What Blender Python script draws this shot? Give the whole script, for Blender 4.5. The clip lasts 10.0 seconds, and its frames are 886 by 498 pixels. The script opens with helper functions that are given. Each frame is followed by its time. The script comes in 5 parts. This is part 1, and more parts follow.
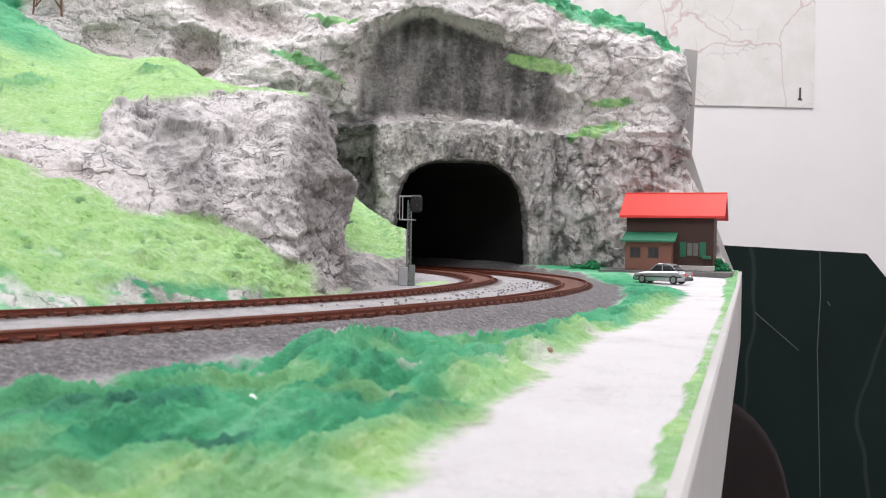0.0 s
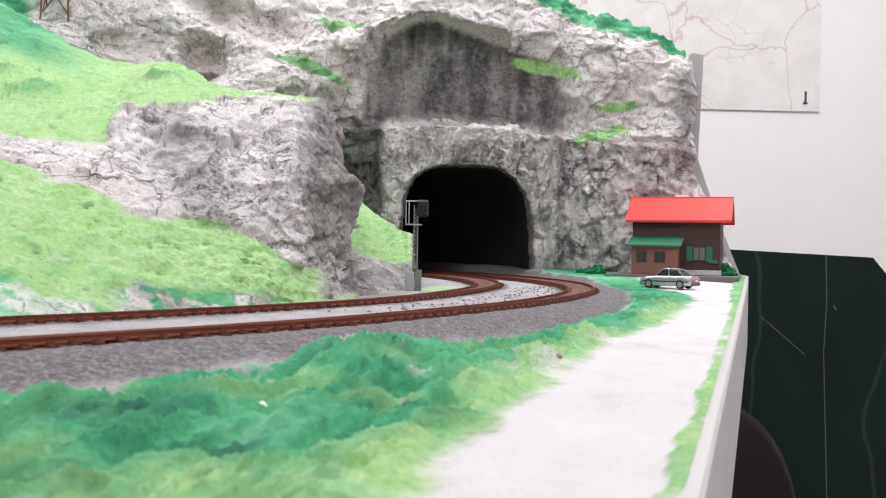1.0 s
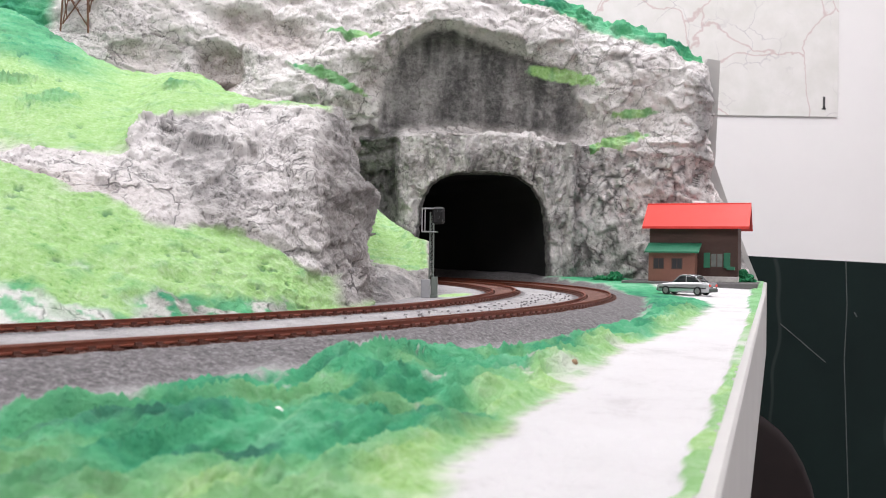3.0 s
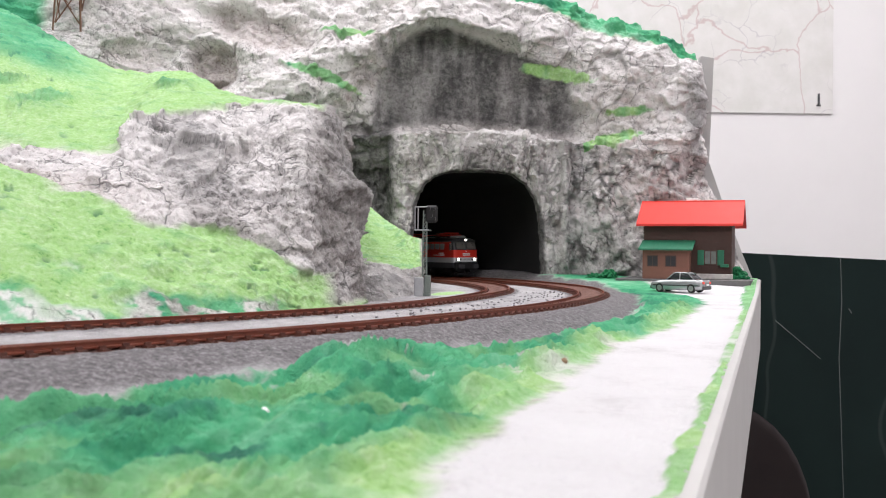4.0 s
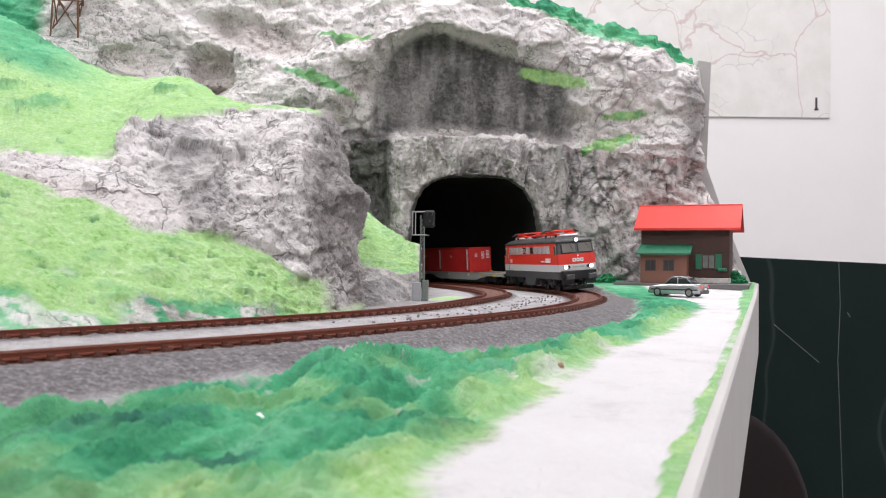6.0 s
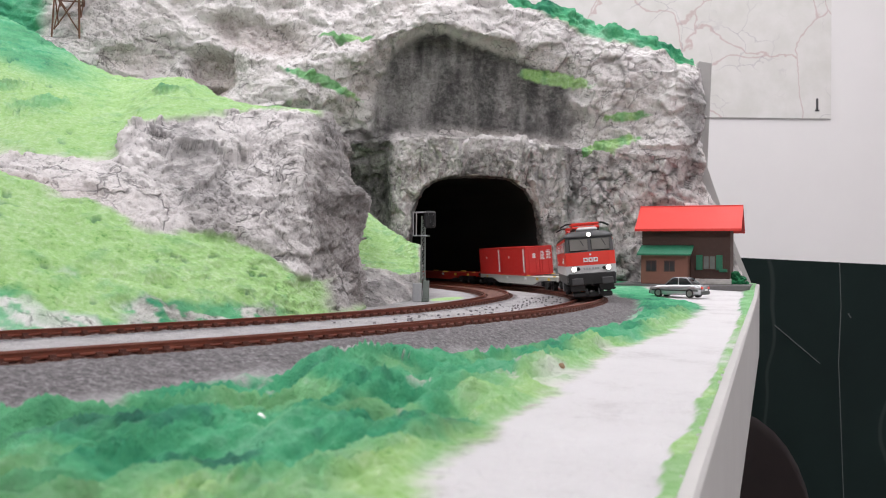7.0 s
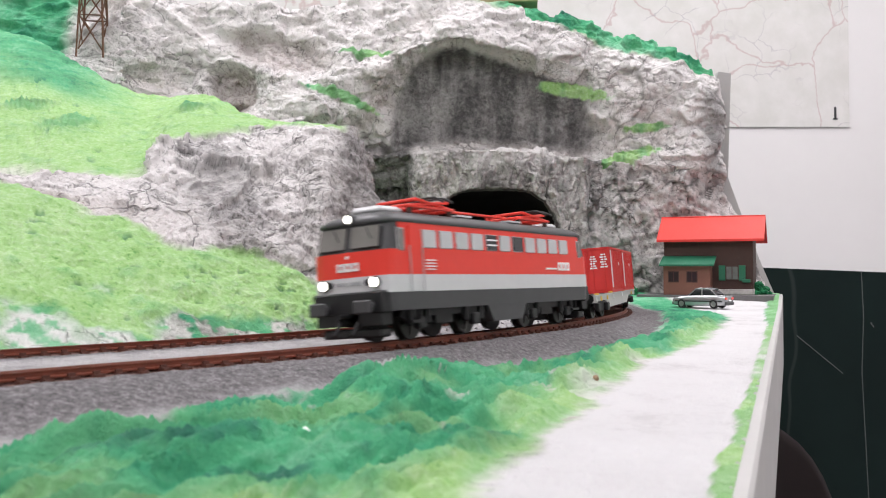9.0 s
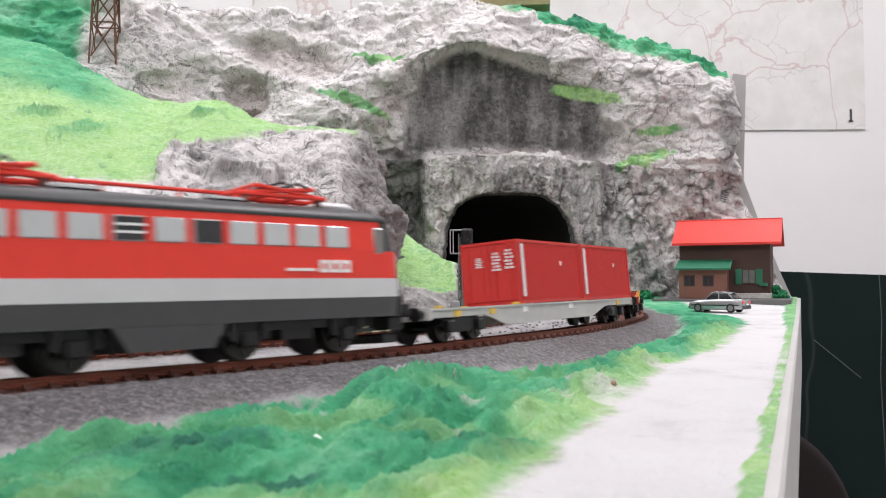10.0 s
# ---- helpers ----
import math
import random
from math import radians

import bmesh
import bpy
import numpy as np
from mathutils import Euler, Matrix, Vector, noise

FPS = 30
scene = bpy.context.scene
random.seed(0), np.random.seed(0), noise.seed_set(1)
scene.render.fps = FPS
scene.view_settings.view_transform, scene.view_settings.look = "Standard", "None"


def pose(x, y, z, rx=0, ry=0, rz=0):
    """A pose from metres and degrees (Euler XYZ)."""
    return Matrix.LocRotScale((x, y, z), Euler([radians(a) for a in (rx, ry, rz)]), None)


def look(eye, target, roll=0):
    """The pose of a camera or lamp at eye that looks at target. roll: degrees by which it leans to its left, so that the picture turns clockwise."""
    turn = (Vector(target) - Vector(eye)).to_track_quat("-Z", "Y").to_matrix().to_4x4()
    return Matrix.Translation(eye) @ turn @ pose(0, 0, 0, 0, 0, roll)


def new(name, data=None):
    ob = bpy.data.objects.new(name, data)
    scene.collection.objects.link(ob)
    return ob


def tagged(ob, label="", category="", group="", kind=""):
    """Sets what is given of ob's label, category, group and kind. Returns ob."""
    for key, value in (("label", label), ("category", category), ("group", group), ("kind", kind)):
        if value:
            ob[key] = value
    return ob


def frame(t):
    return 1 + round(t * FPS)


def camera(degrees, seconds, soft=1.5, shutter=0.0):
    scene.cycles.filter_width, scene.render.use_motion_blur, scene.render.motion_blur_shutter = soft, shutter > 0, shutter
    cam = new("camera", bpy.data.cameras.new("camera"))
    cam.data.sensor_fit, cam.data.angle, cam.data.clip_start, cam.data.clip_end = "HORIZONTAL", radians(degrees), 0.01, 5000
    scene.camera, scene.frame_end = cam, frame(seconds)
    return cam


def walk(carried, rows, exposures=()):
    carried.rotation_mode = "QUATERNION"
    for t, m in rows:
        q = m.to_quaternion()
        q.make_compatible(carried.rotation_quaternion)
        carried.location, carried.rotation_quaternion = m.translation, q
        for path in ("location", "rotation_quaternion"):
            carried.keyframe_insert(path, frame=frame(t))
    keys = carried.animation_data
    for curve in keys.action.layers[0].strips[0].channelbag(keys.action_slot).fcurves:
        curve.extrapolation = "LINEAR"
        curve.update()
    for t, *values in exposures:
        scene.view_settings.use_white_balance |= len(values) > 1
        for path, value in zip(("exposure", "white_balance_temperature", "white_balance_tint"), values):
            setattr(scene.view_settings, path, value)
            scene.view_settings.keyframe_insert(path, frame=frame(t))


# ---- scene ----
cam = camera(53.8, 10.0, 1.0, 0.5)
PATH = [
    (0, (-0.0019, 0.0194, 0.0232), (0.0456, 2.0189, 0.0188), 1.15),
    (0.5, (-0.0033, 0.0190, 0.0247), (0.0471, 2.0184, 0.0257), 1.32),
    (1, (-0.0032, 0.0199, 0.0238), (0.0339, 2.0195, 0.0281), 1.13),
    (1.5, (-0.0041, 0.0199, 0.0230), (-0.0052, 2.0199, 0.0365), 0.98),
    (2, (-0.0033, 0.0219, 0.0233), (-0.0117, 2.0218, 0.0426), 0.92),
    (2.5, (-0.0033, 0.0191, 0.0231), (-0.0089, 2.0189, 0.0465), 0.96),
    (4, (-0.0004, 0.0194, 0.0237), (0.0057, 2.0193, 0.0404), 0.73),
    (4.5, (-0.0002, 0.0196, 0.0237), (0.0082, 2.0195, 0.0439), 0.63),
    (5, (0.0002, 0.0197, 0.0241), (0.0103, 2.0196, 0.0469), 0.63),
    (5.5, (0.0005, 0.0196, 0.0239), (0.0098, 2.0194, 0.0495), 0.58),
    (7, (0.0004, 0.0192, 0.0237), (0.0074, 2.0190, 0.0530), 0.61),
    (7.5, (-0.0004, 0.0189, 0.0237), (0.0034, 2.0187, 0.0545), 0.51),
    (8, (-0.0016, 0.0186, 0.0234), (-0.0019, 2.0182, 0.0599), 0.31),
    (8.5, (-0.0041, 0.0179, 0.0241), (-0.0100, 2.0173, 0.0706), 0.22),
    (9, (-0.0051, 0.0172, 0.0240), (-0.0338, 2.0162, 0.0820), 0.07),
    (9.5, (-0.0054, 0.0252, 0.0234), (-0.0572, 2.0234, 0.0910), -0.08),
    (10, (-0.0054, 0.0223, 0.0234), (-0.0638, 2.0202, 0.0944), -0.19),
]
walk(cam, [(t, look(eye, target, roll)) for t, eye, target, roll in PATH],
     [(0, 0.28), (1, 0.34), (5.6, 0.34), (6.8, 0.14), (7.5, 0.02), (8, 0.1), (8.6, 0.2), (9, 0.24), (10, 0.22)])
cam.data.dof.use_dof, cam.data.dof.focus_distance, cam.data.dof.aperture_fstop = True, 0.62, 46.0

# ---- world and room light ----
world = bpy.data.worlds.new("world")
scene.world = world
world.use_nodes = True
world.node_tree.nodes["Background"].inputs[0].default_value = (0.9, 0.95, 1.0, 1)
world.node_tree.nodes["Background"].inputs[1].default_value = 0.4
LAMP_POWER = 57.5
LAMPS = [(-0.75, 1.0, 1.52), (0.75, 1.0, 1.52), (-0.75, -1.1, 1.52), (0.75, -1.1, 1.52)]
for lx, ly, lz in LAMPS:
    lamp = bpy.data.lights.new("ceiling_tube", "AREA")
    lamp.shape, lamp.size, lamp.size_y, lamp.energy = "RECTANGLE", 0.55, 1.15, LAMP_POWER / len(LAMPS)
    lamp.color = (0.995, 0.962, 1.02)
    new("ceiling_tube", lamp).matrix_world = pose(lx, ly, lz)
scene.view_settings.exposure = 0.0


# ---- noise ----
_rng = np.random.RandomState(7)
_perm = np.concatenate([_rng.permutation(256)] * 3)
_grad = _rng.normal(size=(256, 3))
_grad /= np.linalg.norm(_grad, axis=1)[:, None]


def perlin(p):
    """Gradient noise of an (n, 3) array, about -1 to 1."""
    i = np.floor(p).astype(int)
    f = p - i
    u = f * f * f * (f * (f * 6 - 15) + 10)
    i &= 255
    total = 0
    for dx in (0, 1):
        for dy in (0, 1):
            for dz in (0, 1):
                h = _perm[_perm[_perm[i[:, 0] + dx] + ((i[:, 1] + dy) & 255)] + ((i[:, 2] + dz) & 255)]
                g = _grad[h]
                d = g[:, 0] * (f[:, 0] - dx) + g[:, 1] * (f[:, 1] - dy) + g[:, 2] * (f[:, 2] - dz)
                w = (u[:, 0] if dx else 1 - u[:, 0]) * (u[:, 1] if dy else 1 - u[:, 1]) * (u[:, 2] if dz else 1 - u[:, 2])
                total = total + w * d
    return total * 1.6


def fbm(p, octaves=4, ridged=False):
    total, amp, q = 0, 1.0, np.array(p, float)
    for k in range(octaves):
        n = perlin(q + 17.3 * k)
        total = total + amp * ((1 - 2 * np.abs(n)) if ridged else n)
        q, amp = q * 2.07, amp * 0.5
    return total


def facets(p, seed, crisp=38.0):
    """Chipped rock: faces of random tilt in uneven cells that meet in worn edges, and how near each point lies to a joint between two."""
    i = np.floor(p).astype(int)
    near = np.full(len(p), 9.0)
    second = np.full(len(p), 9.0)
    height = np.zeros(len(p))
    total = np.full(len(p), 1e-9)
    for dx in (-1, 0, 1):
        for dy in (-1, 0, 1):
            for dz in (-1, 0, 1):
                c = i + np.array((dx, dy, dz))
                h = _perm[(_perm[(_perm[(c[:, 0] + seed) & 255] + c[:, 1]) & 255] + c[:, 2]) & 255]
                centre = c + 0.5 + 0.42 * _grad[h]
                v = p - centre
                d2 = (v * v).sum(1)
                d = np.sqrt(d2)
                tilt = (_grad[(h * 7 + 13) & 255] * v).sum(1) * 0.7 + 0.35 * _grad[(h * 3 + 5) & 255][:, 0]
                closer = d < near
                second = np.where(closer, near, np.minimum(second, d))
                near = np.where(closer, d, near)
                w = np.exp(-crisp * d2)
                height += w * tilt
                total += w
    return height / total, second - near


def smooth(a, b, x):
    t = np.clip((x - a) / (b - a), 0, 1)
    return t * t * (3 - 2 * t)


def blob(px, py, cx, cy, rx, ry, turn=0.0):
    """A soft round spot: 1 at its centre, 0.5 at its rim."""
    c, s = math.cos(turn), math.sin(turn)
    u, v = (px - cx) * c + (py - cy) * s, -(px - cx) * s + (py - cy) * c
    return np.exp(-0.69 * ((u / rx) ** 2 + (v / ry) ** 2))


# ---- materials ----
def nodes_of(name, rough=0.6, metal=0.0):
    m = bpy.data.materials.new(name)
    m.use_nodes = True
    nt = m.node_tree
    b = nt.nodes["Principled BSDF"]
    b.inputs["Roughness"].default_value, b.inputs["Metallic"].default_value = rough, metal
    return m, nt, b


def add(nt, kind, **values):
    n = nt.nodes.new(kind)
    for k, v in values.items():
        n.inputs[k.replace("_", " ")].default_value = v
    return n


def grain(nt, scale, detail=4.0, rough=0.6, at=None):
    n = add(nt, "ShaderNodeTexNoise", Scale=scale, Detail=detail, Roughness=rough)
    co = nt.nodes.new("ShaderNodeTexCoord")
    nt.links.new(co.outputs["Object"], n.inputs["Vector"])
    return n.outputs["Fac"]


def ramp(nt, fac, stops):
    r = nt.nodes.new("ShaderNodeValToRGB")
    while len(r.color_ramp.elements) < len(stops):
        r.color_ramp.elements.new(0.5)
    for e, (pos, col) in zip(r.color_ramp.elements, stops):
        e.position, e.color = pos, (*col, 1)
    nt.links.new(fac, r.inputs[0])
    return r.outputs[0]


def mixc(nt, fac, a, b, blend="MIX"):
    n = nt.nodes.new("ShaderNodeMix")
    n.data_type, n.blend_type = "RGBA", blend
    for sock, v in ((n.inputs[0], fac), (n.inputs[6], a), (n.inputs[7], b)):
        if isinstance(v, (int, float)):
            sock.default_value = v
        elif isinstance(v, tuple):
            sock.default_value = (*v, 1)
        else:
            nt.links.new(v, sock)
    return n.outputs[2]


def maths(nt, op, a, b=0.0):
    n = nt.nodes.new("ShaderNodeMath")
    n.operation = op
    for sock, v in ((n.inputs[0], a), (n.inputs[1], b)):
        if isinstance(v, (int, float)):
            sock.default_value = v
        else:
            nt.links.new(v, sock)
    return n.outputs[0]


def attr(nt, name):
    n = nt.nodes.new("ShaderNodeAttribute")
    n.attribute_name = name
    return n.outputs["Fac"]


def bump(nt, b, height, strength, distance):
    n = add(nt, "ShaderNodeBump", Strength=strength, Distance=distance)
    nt.links.new(height, n.inputs["Height"])
    nt.links.new(n.outputs[0], b.inputs["Normal"])


def paint(name, col, rough=0.5, metal=0.0, vary=0.12, scale=300.0, relief=0.0001, random_tone=0.0):
    """Plain painted or moulded surface with faint mottling and fine relief."""
    m, nt, b = nodes_of(name, rough, metal)
    g1, g2 = grain(nt, scale), grain(nt, scale * 0.12, 3)
    dark, light = tuple(c * (1 - vary) for c in col), tuple(min(1, c * (1 + vary)) for c in col)
    both = maths(nt, "ADD", maths(nt, "MULTIPLY", g1, 0.5), maths(nt, "MULTIPLY", g2, 0.5))
    c = ramp(nt, both, [(0.3, dark), (0.7, light)])
    if random_tone:
        info = nt.nodes.new("ShaderNodeObjectInfo")
        k = maths(nt, "MULTIPLY", info.outputs["Random"], random_tone)
        c = mixc(nt, k, c, tuple(x * 0.45 for x in col))
    nt.links.new(c, b.inputs["Base Color"])
    r = maths(nt, "ADD", maths(nt, "MULTIPLY", g2, 0.16), rough - 0.08)
    nt.links.new(r, b.inputs["Roughness"])
    if relief:
        bump(nt, b, g1, 0.5, relief)
    return m


def terrain_material():
    """Painted plaster: rock, sooty wash that also carries painted shade, turf and teal flock, gypsum road, ballast and
    trodden edges, by the surface's own masks.
    """
    m, nt, b = nodes_of("painted_plaster", 0.85)
    n1, n2, n3 = grain(nt, 28, 6, 0.65), grain(nt, 150, 6, 0.7), grain(nt, 900, 4, 0.7)
    n4, n5 = grain(nt, 11, 3, 0.55), grain(nt, 420, 5, 0.7)
    bristle = grain(nt, 260, 7, 0.78)
    # thin broken cracks between slabs
    co = nt.nodes.new("ShaderNodeTexCoord")
    wander = add(nt, "ShaderNodeTexNoise", Scale=32.0, Detail=4.0)
    nt.links.new(co.outputs["Object"], wander.inputs["Vector"])
    bent = nt.nodes.new("ShaderNodeVectorMath")
    bent.operation = "MULTIPLY_ADD"
    bent.inputs[1].default_value = (0.040, 0.040, 0.040)
    nt.links.new(wander.outputs["Color"], bent.inputs[0])
    nt.links.new(co.outputs["Object"], bent.inputs[2])
    joints = None
    for scale, wide, keep in ((24.0, 0.022, 0.585), (62.0, 0.040, 0.56)):
        cell = nt.nodes.new("ShaderNodeTexVoronoi")
        cell.feature = "DISTANCE_TO_EDGE"
        cell.inputs["Scale"].default_value = scale
        nt.links.new(bent.outputs[0], cell.inputs["Vector"])
        line = ramp(nt, cell.outputs["Distance"], [(0.0, (1, 1, 1)), (wide, (0, 0, 0))])
        line = maths(nt, "MULTIPLY", line, ramp(nt, grain(nt, scale * 0.9, 3), [(keep - 0.04, (0, 0, 0)), (keep + 0.04, (1, 1, 1))]))
        joints = line if joints is None else maths(nt, "MAXIMUM", joints, line)
    both = maths(nt, "ADD", maths(nt, "MULTIPLY", n1, 0.55), maths(nt, "MULTIPLY", n2, 0.45))
    mott = maths(nt, "ADD", maths(nt, "MULTIPLY", n4, 0.5), maths(nt, "MULTIPLY", both, 0.5))
    rock = ramp(nt, mott, [(0.39, (0.15, 0.135, 0.128)), (0.445, (0.42, 0.395, 0.38)), (0.495, (0.70, 0.67, 0.655)), (0.56, (0.84, 0.815, 0.805))])
    pits = ramp(nt, maths(nt, "ADD", maths(nt, "MULTIPLY", bristle, 0.55), maths(nt, "MULTIPLY", n5, 0.45)), [(0.38, (0.13, 0.12, 0.115)), (0.445, (0.85, 0.84, 0.83)), (0.52, (1, 1, 1))])
    rock = mixc(nt, 0.70, rock, pits, "MULTIPLY")
    speck = ramp(nt, maths(nt, "ADD", maths(nt, "MULTIPLY", bristle, 0.5), maths(nt, "MULTIPLY", n5, 0.5)), [(0.42, (0, 0, 0)), (0.52, (1, 1, 1))])
    rock = mixc(nt, maths(nt, "MULTIPLY", attr(nt, "pale"), maths(nt, "ADD", maths(nt, "MULTIPLY", speck, 0.70), 0.22)), rock, (0.82, 0.785, 0.78))
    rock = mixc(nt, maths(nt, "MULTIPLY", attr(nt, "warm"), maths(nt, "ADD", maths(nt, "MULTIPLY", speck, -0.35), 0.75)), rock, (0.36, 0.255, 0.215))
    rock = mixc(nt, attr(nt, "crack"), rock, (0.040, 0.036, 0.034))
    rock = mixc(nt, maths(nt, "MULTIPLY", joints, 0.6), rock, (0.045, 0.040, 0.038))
    soot_shade = ramp(nt, maths(nt, "ADD", maths(nt, "MULTIPLY", both, 0.65), maths(nt, "MULTIPLY", bristle, 0.35)), [(0.38, (0.026, 0.026, 0.027)), (0.48, (0.075, 0.073, 0.074)), (0.59, (0.25, 0.245, 0.24))])
    c = mixc(nt, attr(nt, "soot_shade"), rock, soot_shade)
    bal = ramp(nt, maths(nt, "ADD", maths(nt, "MULTIPLY", n3, 0.55), maths(nt, "MULTIPLY", n5, 0.45)), [(0.39, (0.045, 0.042, 0.046)), (0.5, (0.155, 0.146, 0.154)), (0.61, (0.34, 0.325, 0.335))])
    bal = mixc(nt, maths(nt, "MULTIPLY", n1, 0.30), bal, (0.25, 0.225, 0.225))
    bal = mixc(nt, attr(nt, "rust"), bal, ramp(nt, n5, [(0.35, (0.105, 0.040, 0.027)), (0.65, (0.25, 0.115, 0.085))]))
    c = mixc(nt, attr(nt, "ballast"), c, bal)
    road = ramp(nt, maths(nt, "ADD", maths(nt, "MULTIPLY", n1, 0.7), maths(nt, "MULTIPLY", n5, 0.3)), [(0.34, (0.64, 0.62, 0.625)), (0.46, (0.77, 0.755, 0.765)), (0.7, (0.82, 0.81, 0.82))])
    c = mixc(nt, attr(nt, "road"), c, road)
    tuft = maths(nt, "ADD", maths(nt, "MULTIPLY", n1, 0.20), maths(nt, "ADD", maths(nt, "MULTIPLY", n2, 0.36), maths(nt, "MULTIPLY", n5, 0.44)))
    turf = ramp(nt, tuft, [(0.385, (0.17, 0.42, 0.11)), (0.425, (0.325, 0.585, 0.19)), (0.50, (0.385, 0.635, 0.255)), (0.60, (0.52, 0.72, 0.39))])
    flock = ramp(nt, mott, [(0.38, (0.012, 0.14, 0.092)), (0.44, (0.027, 0.29, 0.140)), (0.51, (0.072, 0.42, 0.200)), (0.60, (0.22, 0.56, 0.34))])
    green = mixc(nt, attr(nt, "teal"), turf, flock)
    green = mixc(nt, attr(nt, "deep"), green, ramp(nt, both, [(0.38, (0.007, 0.090, 0.072)), (0.60, (0.022, 0.21, 0.135))]))
    c = mixc(nt, attr(nt, "grass"), c, green)
    nt.links.new(c, b.inputs["Base Color"])
    h = maths(nt, "ADD", maths(nt, "MULTIPLY", n2, 0.7), maths(nt, "ADD", maths(nt, "MULTIPLY", n5, 0.5), maths(nt, "ADD", maths(nt, "MULTIPLY", n3, 0.22), maths(nt, "MULTIPLY", bristle, 0.45))))
    covered = maths(nt, "MAXIMUM", attr(nt, "grass"), maths(nt, "MAXIMUM", attr(nt, "road"), attr(nt, "ballast")))
    h = maths(nt, "SUBTRACT", h, maths(nt, "MULTIPLY", joints, maths(nt, "SUBTRACT", 0.4, maths(nt, "MULTIPLY", covered, 0.4))))
    bump(nt, b, h, 1.0, 0.0032)
    return m


TERRAIN = terrain_material()
M_RAIL = paint("rusty_rail", (0.15, 0.036, 0.018), 0.5, 0.0, 0.25, 500)
M_SLEEPER = paint("brown_sleeper", (0.10, 0.032, 0.02), 0.7, 0.0, 0.25, 900, 0.0002, 0.35)
M_RED = paint("red_lacquer", (0.74, 0.040, 0.024), 0.38, 0.0, 0.05, 200)
M_WHITE = paint("light_grey_lacquer", (0.56, 0.56, 0.57), 0.4, 0.0, 0.05, 200)
M_GREY = paint("umbra_grey_lacquer", (0.052, 0.052, 0.055), 0.45, 0.0, 0.12, 200)
M_BLACK = paint("black_plastic", (0.008, 0.008, 0.009), 0.5, 0.0, 0.3, 300)
M_STEEL = paint("bright_steel", (0.5, 0.5, 0.5), 0.3, 0.9, 0.1, 300)
M_PANE = paint("curtained_pane", (0.50, 0.51, 0.52), 0.12, 0.0, 0.06, 150)
M_DIMPANE = paint("dim_curtained_pane", (0.13, 0.14, 0.13), 0.15, 0.0, 0.3, 150)
M_DARKPANE = paint("dark_pane", (0.03, 0.032, 0.035), 0.08, 0.0, 0.2, 150)
M_BOX = paint("red_container_paint", (0.58, 0.030, 0.026), 0.5, 0.0, 0.08, 200)
M_BOXGREY = paint("grey_container_paint", (0.42, 0.43, 0.44), 0.5, 0.0, 0.08, 200)
M_FRAME = paint("wagon_frame_grey", (0.50, 0.50, 0.48), 0.5, 0.0, 0.1, 200)
M_YELLOW = paint("yellow_decal", (0.75, 0.50, 0.08), 0.5)
M_DECAL = paint("white_decal", (0.8, 0.8, 0.8), 0.5)
M_ROOF = paint("red_roof_plastic", (0.66, 0.036, 0.026), 0.5, 0.0, 0.04, 400)
M_BROWN = paint("dark_brown_boards", (0.058, 0.027, 0.02), 0.65, 0.0, 0.2, 500)
M_PORCH = paint("porch_brown", (0.20, 0.085, 0.06), 0.65, 0.0, 0.12, 500)
M_GREENROOF = paint("green_tin_roof", (0.016, 0.14, 0.075), 0.55, 0.0, 0.12, 400)
M_STONE = paint("foundation_stone", (0.5, 0.48, 0.46), 0.8, 0.0, 0.3, 400, 0.0004)
M_SLAB = paint("grey_slab", (0.13, 0.125, 0.125), 0.8, 0.0, 0.2, 400)
M_SILVER = paint("silver_car_paint", (0.42, 0.43, 0.44), 0.25, 0.55, 0.05, 200)
M_TYRE = paint("tyre", (0.02, 0.02, 0.02), 0.8)
M_MAST = paint("grey_green_mast", (0.16, 0.19, 0.17), 0.55, 0.0, 0.15, 500)
M_CABLEBOX = paint("light_grey_cabinet", (0.36, 0.37, 0.38), 0.55, 0.0, 0.1, 400)
M_PLY = paint("grey_primed_plywood", (0.44, 0.43, 0.42), 0.75, 0.0, 0.07, 60, 0.0003)
M_WALL = paint("white_wall_paint", (0.80, 0.78, 0.78), 0.85, 0.0, 0.02, 12, 0.0008)
M_FLOOR = paint("grey_floor", (0.28, 0.27, 0.26), 0.7, 0.0, 0.1, 6, 0.0005)
M_TIMBER = paint("brown_timber", (0.16, 0.075, 0.045), 0.7, 0.0, 0.25, 500)
M_SHRUB = paint("green_foam", (0.013, 0.17, 0.065), 0.95, 0.0, 0.35, 500, 0.0006)


def glow(name, col, strength):
    m, nt, b = nodes_of(name, 0.3)
    b.inputs["Emission Color"].default_value = (*col, 1)
    b.inputs["Emission Strength"].default_value = strength
    b.inputs["Base Color"].default_value = (0.9, 0.9, 0.85, 1)
    return m


M_LAMP = glow("lit_headlamp", (1.0, 0.95, 0.88), 3.0)
M_TUBE = glow("lamp_diffuser", (1.0, 0.97, 0.95), 2.5)


# ---- mesh helpers ----
def part(name, bm, material, parent=None, label="", smooth_faces=False):
    me = bpy.data.meshes.new(name)
    bm.normal_update()
    bm.to_mesh(me)
    bm.free()
    if smooth_faces:
        me.shade_smooth()
    me.materials.append(material)
    ob = new(name, me)
    if parent is not None:
        ob.parent = parent
    if label:
        ob["label"] = label
    return ob


def thing(name, label, category, group="", kind="", at=None):
    ob = tagged(new(name), label, category, group, kind)
    if at is not None:
        ob.matrix_world = at
    return ob


